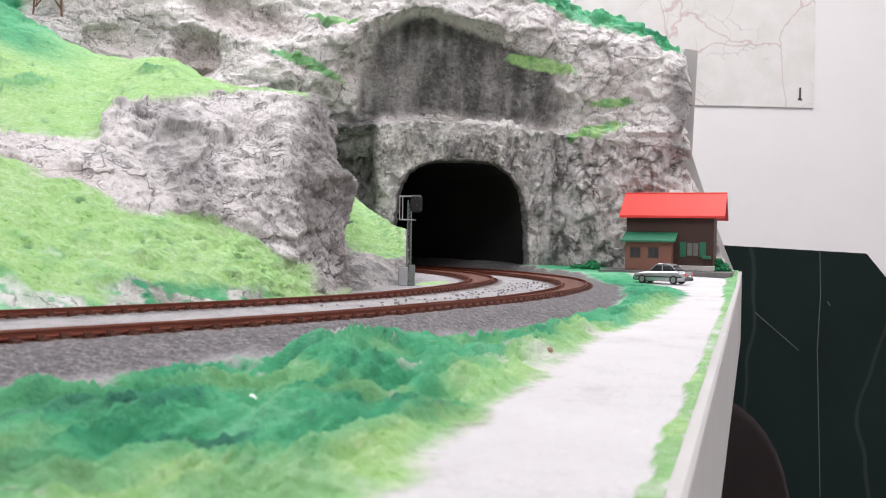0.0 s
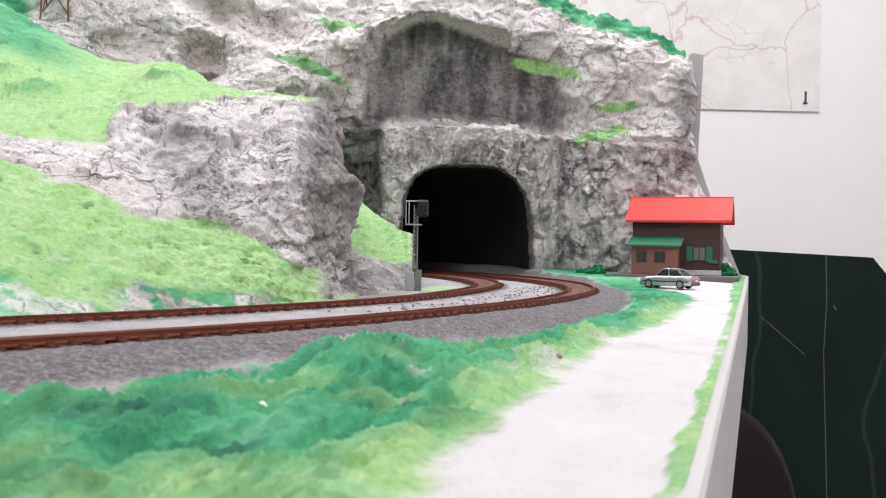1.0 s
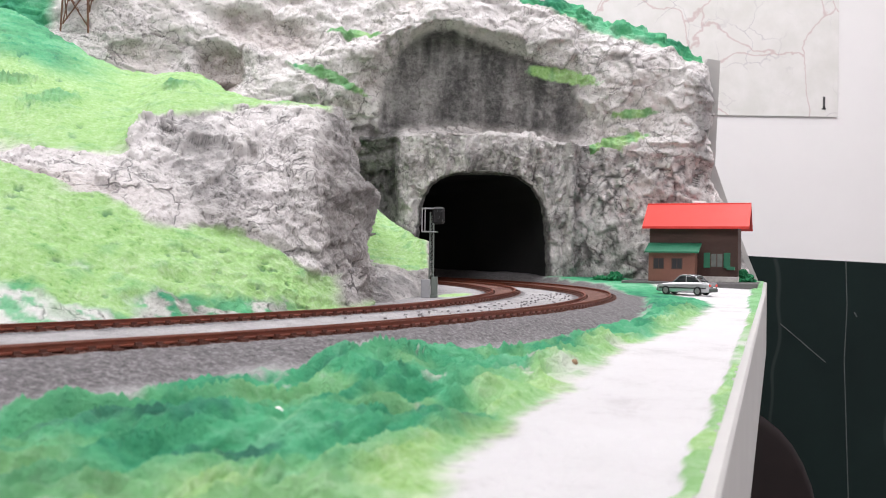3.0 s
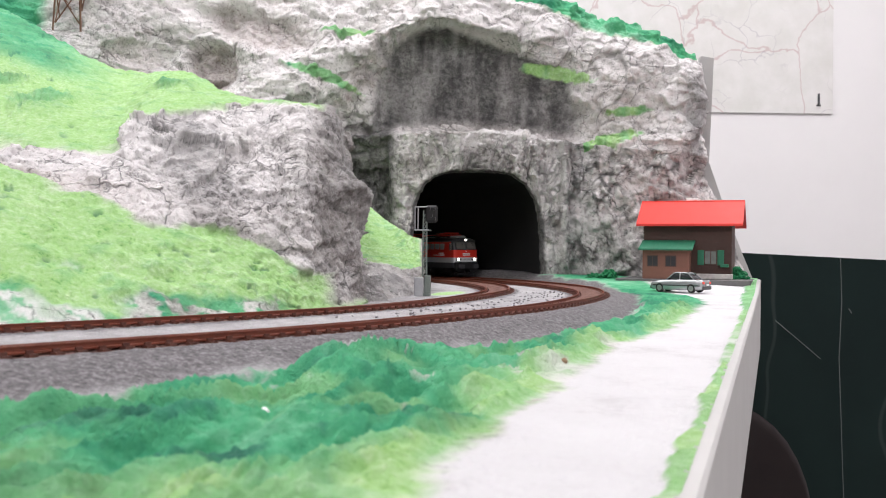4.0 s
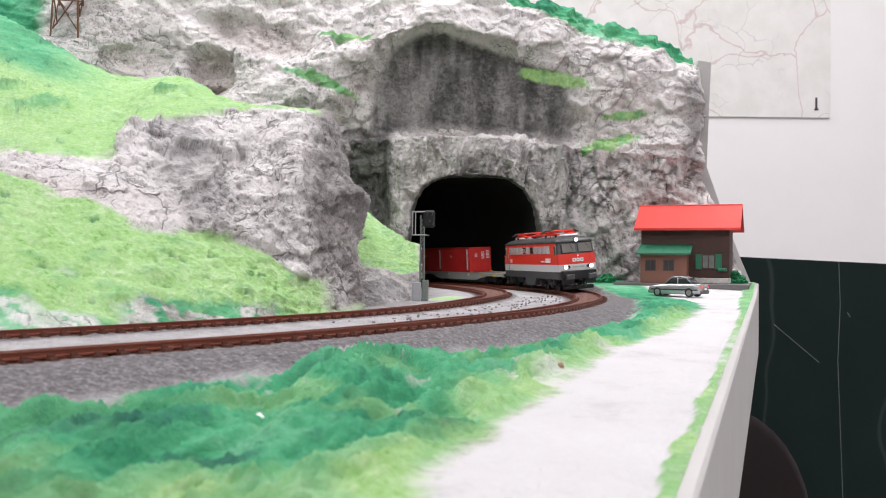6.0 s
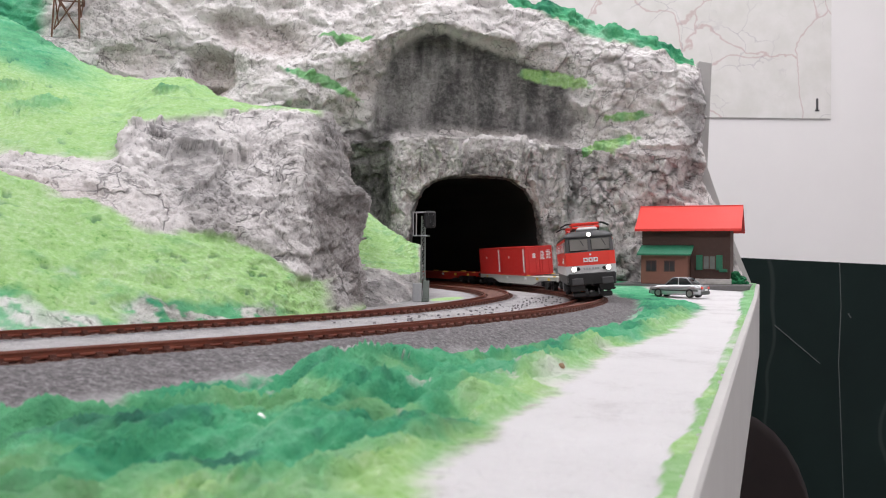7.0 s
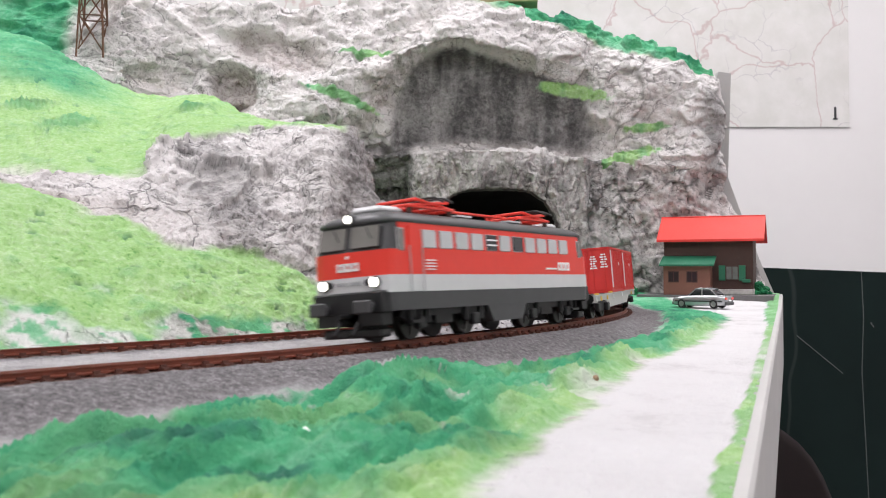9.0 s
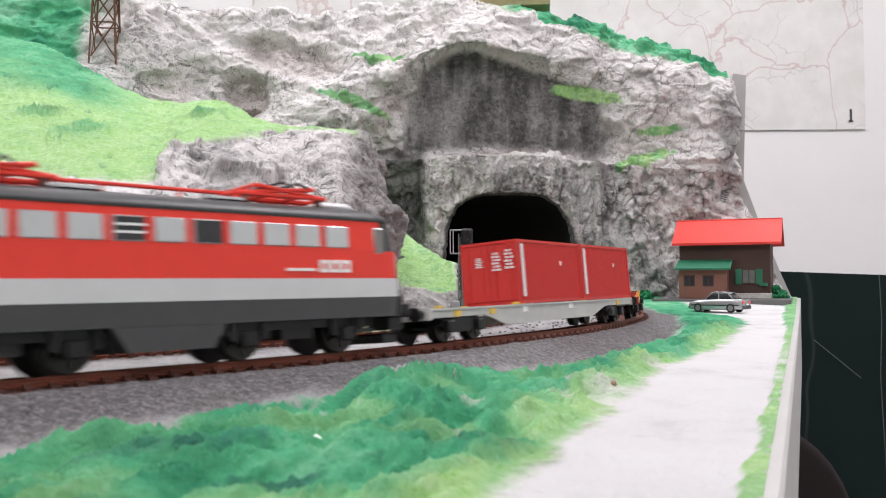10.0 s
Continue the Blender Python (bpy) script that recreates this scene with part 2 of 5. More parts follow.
def box(bm, x0, x1, y0, y1, z0, z1, bevel=0.0, m=None):
    """Adds one box, bevelled where asked."""
    r = bmesh.ops.create_cube(bm, size=1)
    for v in r["verts"]:
        v.co = Vector(((x0 + x1) / 2 + v.co.x * (x1 - x0), (y0 + y1) / 2 + v.co.y * (y1 - y0), (z0 + z1) / 2 + v.co.z * (z1 - z0)))
    vs = r["verts"]
    if bevel:
        es = list({e for v in vs for e in v.link_edges})
        q = bmesh.ops.bevel(bm, geom=es, offset=bevel, segments=1, affect="EDGES")
        vs = list({v for f in q["faces"] for v in f.verts} | {v for v in vs if v.is_valid})
    if m is not None:
        bmesh.ops.transform(bm, matrix=m, verts=vs)
    return bm


def boxes(*dims, bevel=0.0):
    bm = bmesh.new()
    for d in dims:
        box(bm, *d, bevel=bevel)
    return bm


def rod(bm, a, b, r, sides=8, r2=None):
    """Adds a round bar from a to b."""
    a, b = Vector(a), Vector(b)
    q = (b - a).to_track_quat("Z", "Y").to_matrix().to_4x4()
    bmesh.ops.create_cone(bm, cap_ends=True, segments=sides, radius1=r, radius2=r if r2 is None else r2, depth=(b - a).length,
                          matrix=Matrix.Translation((a + b) / 2) @ q)
    return bm


def rods(*ends, r=0.0004, sides=6):
    bm = bmesh.new()
    for a, b in ends:
        rod(bm, a, b, r, sides)
    return bm


def prism(outline, y0, y1):
    """A plate: the outline in x and z, drawn out from y0 to y1."""
    bm = bmesh.new()
    a = [bm.verts.new((x, y0, z)) for x, z in outline]
    b = [bm.verts.new((x, y1, z)) for x, z in outline]
    bm.faces.new(a)
    bm.faces.new(b[::-1])
    for i in range(len(a)):
        j = (i + 1) % len(a)
        bm.faces.new((a[j], a[i], b[i], b[j]))
    bmesh.ops.recalc_face_normals(bm, faces=bm.faces)
    return bm


def rings(loops, closed_ends=True):
    """A skin over rings of points, each ring closed on itself."""
    bm = bmesh.new()
    rows = [[bm.verts.new(p) for p in loop] for loop in loops]
    for a, b in zip(rows, rows[1:]):
        for i in range(len(a)):
            j = (i + 1) % len(a)
            bm.faces.new((a[i], a[j], b[j], b[i]))
    if closed_ends:
        bm.faces.new(rows[0][::-1])
        bm.faces.new(rows[-1])
    bmesh.ops.recalc_face_normals(bm, faces=bm.faces)
    return bm


MASKS = ("deep", "rust", "grass", "teal", "soot_shade", "pale", "warm", "crack", "road", "ballast")


def sheet(name, pts, masks, parent=None, label="", category="", skip=None, kind="structure"):
    """A terrain skin from a grid of points, with its paint masks."""
    nu, nv = pts.shape[:2]
    idx = np.arange(nu * nv).reshape(nu, nv)
    quads = np.stack([idx[:-1, :-1], idx[1:, :-1], idx[1:, 1:], idx[:-1, 1:]], -1).reshape(-1, 4)
    if skip is not None:
        quads = quads[~skip[:-1, :-1].reshape(-1)]
    me = bpy.data.meshes.new(name)
    me.vertices.add(nu * nv)
    me.vertices.foreach_set("co", pts.reshape(-1).astype(np.float32))
    me.loops.add(quads.size)
    me.loops.foreach_set("vertex_index", quads.reshape(-1).astype(np.int32))
    me.polygons.add(len(quads))
    me.polygons.foreach_set("loop_start", np.arange(0, quads.size, 4, dtype=np.int32))
    me.update(calc_edges=True)
    me.validate()
    for k in MASKS:
        a = me.attributes.new(k, "FLOAT", "POINT")
        v = masks.get(k)
        a.data.foreach_set("value", (np.zeros(nu * nv) if v is None else np.clip(v, 0, 1).reshape(-1)).astype(np.float32))
    me.shade_smooth()
    me.materials.append(TERRAIN)
    ob = new(name, me)
    if parent is not None:
        ob.parent = parent
    return tagged(ob, label, category, kind=kind)


def catmull(p, n):
    """n points along a smooth line through the points p."""
    p = np.array(p, float)
    q = np.vstack([2 * p[0] - p[1], p, 2 * p[-1] - p[-2]])
    t = np.linspace(0, len(p) - 1 - 1e-9, n)
    i = t.astype(int)
    f = (t - i)[:, None]
    a, b, c, d = q[i], q[i + 1], q[i + 2], q[i + 3]
    return 0.5 * (2 * b + (c - a) * f + (2 * a - 5 * b + 4 * c - d) * f ** 2 + (3 * b - a - 3 * c + d) * f ** 3)


def loft(lines, nu, nv, straight=True):
    """A smooth net through modelled ridge lines with equal numbers of points. Also gives each row's place between the lines."""
    cols = np.stack([catmull(l, nu) for l in lines])
    t = np.linspace(0, len(lines) - 1 - 1e-9, nv)
    if straight:
        i = t.astype(int)
        f = (t - i)[:, None, None]
        pts = cols[i] * (1 - f) + cols[i + 1] * f
    else:
        pts = np.stack([catmull(cols[:, k], nv) for k in range(nu)], 1)
    return pts.transpose(1, 0, 2), np.broadcast_to(t, (nu, nv))


def normals(pts):
    du, dv = np.gradient(pts, axis=0), np.gradient(pts, axis=1)
    n = np.cross(du, dv)
    n /= np.linalg.norm(n, axis=2)[..., None] + 1e-12
    return n


# ---- the lines of the two tracks ----
OUTER = [(-0.42, -0.10), (-0.331, -0.01), (-0.2532, 0.075), (-0.1915, 0.143), (-0.1378, 0.203), (-0.1004, 0.248), (-0.0606, 0.292), (-0.0274, 0.335), (0.0071, 0.389),
         (0.0394, 0.443), (0.0678, 0.504), (0.0917, 0.572), (0.1079, 0.645), (0.1136, 0.715), (0.1073, 0.79), (0.0882, 0.875), (0.0529, 0.97),
         (0.0, 1.075), (-0.07, 1.18), (-0.16, 1.27), (-0.28, 1.34), (-0.42, 1.36), (-0.55, 1.33), (-0.66, 1.25), (-0.71, 1.13), (-0.70, 1.00), (-0.62, 0.90),
         (-0.50, 0.87), (-0.38, 0.92), (-0.32, 1.02), (-0.34, 1.13), (-0.43, 1.20)]
INNER = [(-0.36, 0.03), (-0.28, 0.135), (-0.22, 0.21), (-0.173, 0.267), (-0.142, 0.301), (-0.112, 0.334), (-0.072, 0.384), (-0.038, 0.433), (-0.008, 0.492),
         (0.020, 0.57), (0.040, 0.655), (0.045, 0.74), (0.034, 0.83), (0.008, 0.92), (-0.035, 1.02), (-0.09, 1.10), (-0.17, 1.18)]


class Line:
    """A smooth track line, read by its length in metres from its near end."""

    def __init__(self, pts):
        self.p = catmull(pts, 1600)
        self.s = np.concatenate([[0], np.cumsum(np.linalg.norm(np.diff(self.p, axis=0), axis=1))])

    def at(self, s):
        return np.array([np.interp(s, self.s, self.p[:, 0]), np.interp(s, self.s, self.p[:, 1])])

    def way(self, s):
        d = self.at(s + 0.004) - self.at(s - 0.004)
        return d / np.linalg.norm(d)

    def off(self, x, y):
        """Distance from the line, positive on its outer, valley side."""
        q = self.p[::8]
        best, side = np.full(x.shape, 9.0), np.zeros(x.shape)
        for a, b in zip(q, q[1:]):
            d = np.hypot(x - a[0], y - a[1])
            sd = (b[0] - a[0]) * (y - a[1]) - (b[1] - a[1]) * (x - a[0])
            near = d < best
            best = np.where(near, d, best)
            side = np.where(near, -np.sign(sd), side)
        return best * side


outer_line, inner_line = Line(OUTER), Line(INNER)


# ---- the room ----
def room_part(name, dims, mat, label, category):
    return tagged(part(name, boxes(dims), mat), label, category, kind="structure")


room_part("floor", (-2.6, 2.4, -2.7, 2.3, -1.0, -0.95), M_FLOOR, "grey hard floor under the layout", "floor")
room_part("wall_north", (-2.6, 2.4, 2.2, 2.3, -0.95, 1.6), M_WALL, "plain white painted wall behind the layout", "wall")
room_part("wall_south", (-2.6, 2.4, -2.7, -2.6, -0.95, 1.6), M_WALL, "plain white painted wall", "wall")
room_part("wall_east", (2.3, 2.4, -2.6, 2.2, -0.95, 1.6), M_WALL, "plain white painted wall", "wall")
room_part("wall_west", (-2.6, -2.5, -2.6, 2.2, -0.95, 1.6), M_WALL, "plain white painted wall", "wall")
room_part("ceiling", (-2.6, 2.4, -2.7, 2.3, 1.6, 1.7), M_WALL, "plain white ceiling", "ceiling")

for lx, ly, lz in LAMPS:
    light = thing("ceiling_light", "white rectangular ceiling light, switched on", "lamp", "ceiling lights", at=pose(lx, ly, 1.6))
    part("frame", boxes((-0.30, 0.30, -0.60, -0.58, -0.07, 0), (-0.30, 0.30, 0.58, 0.60, -0.07, 0), (-0.30, -0.28, -0.58, 0.58, -0.07, 0),
                        (0.28, 0.30, -0.58, 0.58, -0.07, 0)), M_STEEL, light)
    part("diffuser", boxes((-0.28, 0.28, -0.58, 0.58, -0.06, -0.05)), M_TUBE, light)


# ---- the layout's ground ----
def edge_x(y):
    """The outer side of the module, running back to its far corner."""
    return -0.0106 + 0.3800 * (y - 0.019)


def base_height(x, y):
    return -0.003 - 0.016 * (0.73 - y) + 0.006 * smooth(0.72, 0.82, y)


ROAD_LEFT = ((0.10, -0.015), (0.165, 0.0016), (0.203, 0.0138), (0.244, 0.030), (0.291, 0.046), (0.348, 0.068), (0.42, 0.108), (0.50, 0.140), (0.56, 0.164), (0.60, 0.178),
             (0.64, 0.187), (0.68, 0.189), (0.72, 0.185), (0.78, 0.185), (0.82, 0.19))
RIDGE = ((-0.30, -0.006), (-0.14, -0.0092), (-0.09, -0.0092), (-0.060, -0.0086), (-0.047, -0.0055), (-0.037, -0.0085), (-0.029, -0.0028), (-0.014, -0.0026), (-0.002, -0.0074), (0.028, -0.0098),
         (0.055, -0.0092), (0.085, -0.0100), (0.12, -0.0085), (0.20, -0.004))


def ground():
    nu, nv = 560, 460
    v = np.linspace(0, 1, nv)
    ys = 0.085 * (1.48 / 0.085) ** v
    pts = np.zeros((nu, nv, 3))
    u = np.linspace(0, 1, nu)[:, None]
    right = np.where(ys < 0.86, edge_x(ys) - 0.0032, 0.300)
    left = -0.10 - 0.75 * ys
    pts[..., 0] = left + (right - left) * u
    pts[..., 1] = ys
    x, y = pts[..., 0], pts[..., 1]
    flat = pts.reshape(-1, 3)
    off = outer_line.off(x, y)
    n_big = fbm(flat * 18, 3).reshape(x.shape)
    n_mid = fbm(flat * 55 + 3, 4).reshape(x.shape)
    n_fine = fbm(flat * 190 + 9, 3).reshape(x.shape)
    # trowel strokes laid along the bank
    along, across = 0.68 * x + 0.73 * y, 0.73 * x - 0.68 * y
    stroke_at = np.stack([along * 34 + 0.25 * n_big, across * 105 + 0.45 * n_big + 0.15 * n_mid, np.full(x.shape, 3.3)], -1).reshape(-1, 3)
    clump = fbm(stroke_at, 4, True).reshape(x.shape)
    band = fbm(stroke_at * np.array((0.75, 0.55, 1.0)) + 31, 3).reshape(x.shape)
    road_x = np.interp(y, [p[0] for p in ROAD_LEFT], [p[1] for p in ROAD_LEFT])
    to_road = x - road_x + 0.003 + 0.004 * n_mid + 0.0015 * n_fine
    base = base_height(x, y)
    # the bank between ballast and road: a ridge along the ballast's toe that falls towards the road
    toe = 0.0445 + 0.005 * smooth(0.30, 0.18, y) - 0.0115 * smooth(0.40, 0.58, y)
    ridge = np.interp(x, [p[0] for p in RIDGE], [p[1] for p in RIDGE])
    bank_z = np.maximum(base, ridge - 0.17 * np.clip(off - toe - 0.006, 0, 1)) + 0.0012 * n_big
    bank = smooth(0.003, -0.014, to_road)
    z = base + (bank_z - base) * bank
    turf_amp = smooth(0.0, -0.010, to_road) * smooth(toe - 0.004, toe + 0.006, off) * smooth(0.75, 0.55, y)
    z = z + turf_amp * (0.0040 * (clump - 0.35) + 0.0014 * n_mid + 0.0004 * n_fine)
    # track bed: a flat crown and a shoulder
    crown = smooth(toe + 0.003, 0.019, off)
    off_in = inner_line.off(x, y)
    lean = math.tan(radians(4.8)) * smooth(1.05, 0.95, y)
    bed = -0.0030 + 0.0003 * n_fine + lean * (np.clip(off, -0.0135, 0.0160) * smooth(-0.030, -0.0135, off) + np.clip(off_in, -0.0135, 0.0135) * smooth(0.024, 0.0135, np.abs(off_in)))
    bed = bed + 0.0013 * np.maximum(smooth(0.0102, 0.0086, np.abs(off)), smooth(0.0102, 0.0086, np.abs(off_in)))
    z = z + (bed - z) * crown
    edge_grass = smooth(0.0040 + 0.0022 * n_mid, 0.0026 + 0.0022 * n_mid, right - x - 0.006 * smooth(0.5, 0.7, y) * smooth(0.85, 0.75, y)) * smooth(0.10, 0.14, y)
    z = z + edge_grass * (0.0010 + 0.0006 * n_fine)
    pts[..., 2] = z
    inside = smooth(0.925, 0.932, y) * smooth(0.125, 0.115, x)
    road = smooth(-0.001, 0.005, to_road) * (1 - crown)
    ballast = smooth(toe + 0.004, toe - 0.003, off + 0.006 * n_mid + 0.002 * n_fine)
    grass = np.clip(smooth(0.004, -0.004, to_road) * (1 - ballast) + edge_grass, 0, 1)
    grass = grass * (1 - 0.8 * smooth(0.25, 0.6, n_big) * smooth(-0.022, -0.002, to_road) * smooth(0.45, 0.35, y))
    light = np.maximum(0.9 * smooth(-0.020, -0.006, to_road + 0.012 * n_big) * smooth(0.6, 0.5, y), 0.6 * edge_grass)
    light = np.maximum(light, 0.7 * smooth(0.165, 0.135, y + 0.02 * n_big) * smooth(-0.10, -0.02, x))
    teal = np.clip(1 - 0.85 * light - 0.18 * smooth(0.1, 0.7, n_big) * smooth(0.30, 0.2, y), 0, 1)
    teal = np.maximum(teal - 0.38 * smooth(0.15, 0.7, -band) * smooth(0.40, 0.30, y), 0)
    deep = 0.75 * smooth(0.22, 0.66, band + 0.45 * n_mid + 0.25 * n_fine) * smooth(-0.010, -0.024, to_road) * smooth(0.60, 0.45, y) * smooth(toe + 0.004, toe + 0.016, off)
    deep = np.maximum(deep, 0.8 * smooth(-0.12, -0.15, x + 0.01 * n_mid) * smooth(0.25, 0.2, y))
    bare = smooth(0.62, 0.80, fbm(stroke_at * np.array([1.6, 0.9, 1]) + 40, 3).reshape(x.shape)) * smooth(0.34, 0.28, y)
    grass = grass * (1 - 0.7 * bare)
    rust = np.maximum(smooth(0.0140, 0.0122, np.abs(off) + 0.001 * n_fine), smooth(0.0140, 0.0122, np.abs(off_in) + 0.001 * n_fine)) * 0.9
    ballast = np.maximum(ballast, smooth(0.022, 0.018, np.abs(off_in)))
    islet = blob(x, y, 0.006, 0.650, 0.009, 0.034, -0.25)
    ballast = ballast * (1 - smooth(0.35, 0.6, islet))
    grass = np.maximum(grass, smooth(0.35, 0.6, islet))
    teal = teal * (1 - smooth(0.3, 0.5, islet))
    road = np.maximum(road, 0.45 * smooth(toe - 0.012, toe, off + 0.004 * n_mid) * smooth(0.40, 0.28, y) * (1 - grass))
    between = smooth(-0.0160, -0.0195, off + 0.001 * n_mid) * smooth(0.0150, 0.0185, np.abs(off_in) + 0.001 * n_mid)
    road = np.maximum(road, between * np.clip(0.42 + 0.16 * n_mid, 0, 1) * (1 - grass))
    ballast, grass, road = np.maximum(ballast, inside), grass * (1 - inside), road * (1 - inside)
    pale = np.clip(0.5 + 0.5 * n_big, 0, 1) * (1 - 0.9 * smooth(0.0, 0.4, bare))
    return sheet("ground", pts, dict(grass=grass, teal=teal, deep=deep, road=road, ballast=ballast, pale=pale, warm=bare, rust=rust), None,
                 "painted plaster ground with green turf banks, grey ballast and a white gypsum road", "ground")


ground()


def side_panel():
    """The primed plywood side of the module, its top following the road."""
    bm = bmesh.new()
    ys = np.linspace(0.02, 0.845, 60)
    rows = []
    for y in ys:
        x = edge_x(y)
        z = float(base_height(np.array(x - 0.008), np.array(y))) + 0.0008
        rows.append([bm.verts.new(p) for p in ((x - 0.0045, y, -0.060), (x - 0.0045, y, z - 0.0005), (x - 0.0040, y, z), (x - 0.0008, y, z), (x, y, z - 0.0008), (x, y, -0.060))])
    for a, b in zip(rows, rows[1:]):
        for i in range(6):
            bm.faces.new((a[i], a[(i + 1) % 6], b[(i + 1) % 6], b[i]))
    bm.faces.new(rows[0])
    bm.faces.new(rows[-1][::-1])
    bmesh.ops.recalc_face_normals(bm, faces=bm.faces)
    return tagged(part("side_panel", bm, M_PLY), "grey primed plywood side panel of the layout", "panel", kind="structure")


side_panel()


# ---- the tunnel portal and its rock wall ----
ARCH_X, ARCH_W, ARCH_H = 0.037, 0.067, 0.112
PORTAL_Y = 0.930


def arch_point(k):
    """k from 0 at the left foot over the crown to 1 at the right foot."""
    a = math.pi * (1 - k)
    c, s = math.cos(a), math.sin(a)
    return ARCH_X + ARCH_W * math.copysign(abs(c) ** 0.5, c), ARCH_H * abs(s) ** (0.52 if c < 0 else 0.60)


def rock_wall_depth(x, z):
    d = np.full(x.shape, PORTAL_Y)
    d = d + 0.030 * smooth(-0.048, -0.066, x) - 0.012 * smooth(0.120, 0.128, x) + 0.014 * smooth(0.128, 0.138, x)
    d = d - 0.030 * smooth(0.15, 0.24, x) * smooth(0.16, 0.0, z) - 0.010 * smooth(0.14, 0.16, x)
    return d


def portal():
    nu, nv = 420, 120
    pts = np.zeros((nu, nv, 3))
    k = np.linspace(0, 1, nu)
    inner = np.array([arch_point(t) for t in k])
    rough = fbm(np.c_[inner * 90, np.zeros(nu)], 3)
    inner = inner + 0.0011 * rough[:, None] * np.c_[inner[:, 0] - ARCH_X, inner[:, 1]] / ARCH_W
    x0, x1, top = -0.16, 0.300, 0.152
    per = [(x0, -0.012), (x0, top - 0.006), (-0.055, top - 0.002), (0.06, top), (0.127, top - 0.008), (0.264, top - 0.022), (0.283, 0.075), (x1, 0.02), (0.312, -0.012)]
    stops = [0, 0.16, 0.33, 0.5, 0.66, 0.84, 0.90, 0.96, 1.0]
    ox, oz = np.interp(k, stops, [p[0] for p in per]), np.interp(k, stops, [p[1] for p in per])
    f = np.linspace(0, 1, nv) ** 1.25
    pts[..., 0] = inner[:, :1] + (ox[:, None] - inner[:, :1]) * f
    pts[..., 2] = inner[:, 1:] + (oz[:, None] - inner[:, 1:]) * f
    x, z = pts[..., 0], pts[..., 2]
    pts[..., 1] = rock_wall_depth(x, z)
    flat = pts.reshape(-1, 3)
    lumps = fbm(flat * 30 + 4, 4).reshape(x.shape)
    worm = flat * np.array([78, 20, 24]) + 0.55 * lumps.reshape(-1, 1) * np.array([1, 0, 1])
    groove = fbm(worm, 3, True).reshape(x.shape)
    f1, j1 = facets(flat * np.array([62, 40, 34]) + 0.45 * lumps.reshape(-1, 1), 3, 80.0)
    f2, j2 = facets(flat * np.array([130, 90, 75]) + 0.5 * lumps.reshape(-1, 1), 40, 60.0)
    f1, j1, f2, j2 = (q.reshape(x.shape) for q in (f1, j1, f2, j2))
    fine = fbm(flat * 200, 3).reshape(x.shape)
    side = smooth(0.10, 0.15, x)
    rim = smooth(0.0, 0.05, f)[None, :]
    dy = (0.0045 * lumps + (0.0045 + 0.0095 * side) * f1 + (0.0026 + 0.0055 * side) * f2 + (0.0068 - 0.0036 * side) * groove + 0.0012 * fine) * (0.25 + 0.75 * rim)
    pts[..., 1] -= dy
    pts[..., 1] += 0.010 * (1 - smooth(0.0, 0.012, f))[None, :]
    pts[..., 0] += 0.0008 * fine
    pts[..., 2] += 0.0008 * fine * rim
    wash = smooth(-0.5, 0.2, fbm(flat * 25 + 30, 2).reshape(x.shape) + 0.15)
    # grooves and joints of the relief get a darker colour
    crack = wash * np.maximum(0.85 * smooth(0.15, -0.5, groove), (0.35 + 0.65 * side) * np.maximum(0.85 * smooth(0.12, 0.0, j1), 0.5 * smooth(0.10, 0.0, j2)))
    # darker at the left corner, the step, the foot and the arch rim
    soot_shade = 0.8 * smooth(-0.045, -0.058, x) + 0.6 * smooth(0.020, 0.0, np.abs(x - 0.134)) + 0.40 * smooth(0.03, 0.0, z) + 0.02
    soot_shade = soot_shade + 1.5 * (1 - smooth(0.004, 0.035, f))[None, :]
    soot_shade = np.clip(soot_shade + 0.45 * smooth(0.0, 0.6, lumps) * (1 - 0.6 * side) - 0.35 * side, 0, 0.92)
    pale = np.clip(0.45 * smooth(0.125, 0.15, z) + 0.15 + 0.30 * side + 0.35 * smooth(0.0, 0.5, f1), 0, 1)
    wall = sheet("rock_wall", pts, dict(crack=crack, soot_shade=soot_shade, pale=pale), None,
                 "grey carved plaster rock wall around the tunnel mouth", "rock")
    # the lining, one near-black colour, goes back into the hill along the tracks
    s_in = float(outer_line.s[np.argmin(np.abs(outer_line.p[:, 1] - PORTAL_Y) + 9 * (outer_line.p[:, 0] < 0.02))])
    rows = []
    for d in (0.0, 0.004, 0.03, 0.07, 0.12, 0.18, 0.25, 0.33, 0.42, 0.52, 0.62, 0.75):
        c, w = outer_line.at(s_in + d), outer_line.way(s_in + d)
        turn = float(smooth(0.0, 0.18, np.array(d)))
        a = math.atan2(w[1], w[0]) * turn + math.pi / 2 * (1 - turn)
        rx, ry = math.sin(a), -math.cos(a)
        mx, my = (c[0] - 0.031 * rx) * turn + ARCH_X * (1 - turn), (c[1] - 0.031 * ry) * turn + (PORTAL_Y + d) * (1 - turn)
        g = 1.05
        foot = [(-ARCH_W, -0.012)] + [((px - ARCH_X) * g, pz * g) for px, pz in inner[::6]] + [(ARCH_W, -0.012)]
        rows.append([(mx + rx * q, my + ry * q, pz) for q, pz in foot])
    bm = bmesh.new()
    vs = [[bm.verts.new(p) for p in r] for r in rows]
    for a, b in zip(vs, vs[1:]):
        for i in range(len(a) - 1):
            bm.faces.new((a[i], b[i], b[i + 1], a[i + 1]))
    tagged(part("tunnel_lining", bm, paint("near_black_lining", (0.010, 0.010, 0.011), 0.9), None, "", True), "near-black lining inside the railway tunnel", "tunnel", kind="structure")


portal()


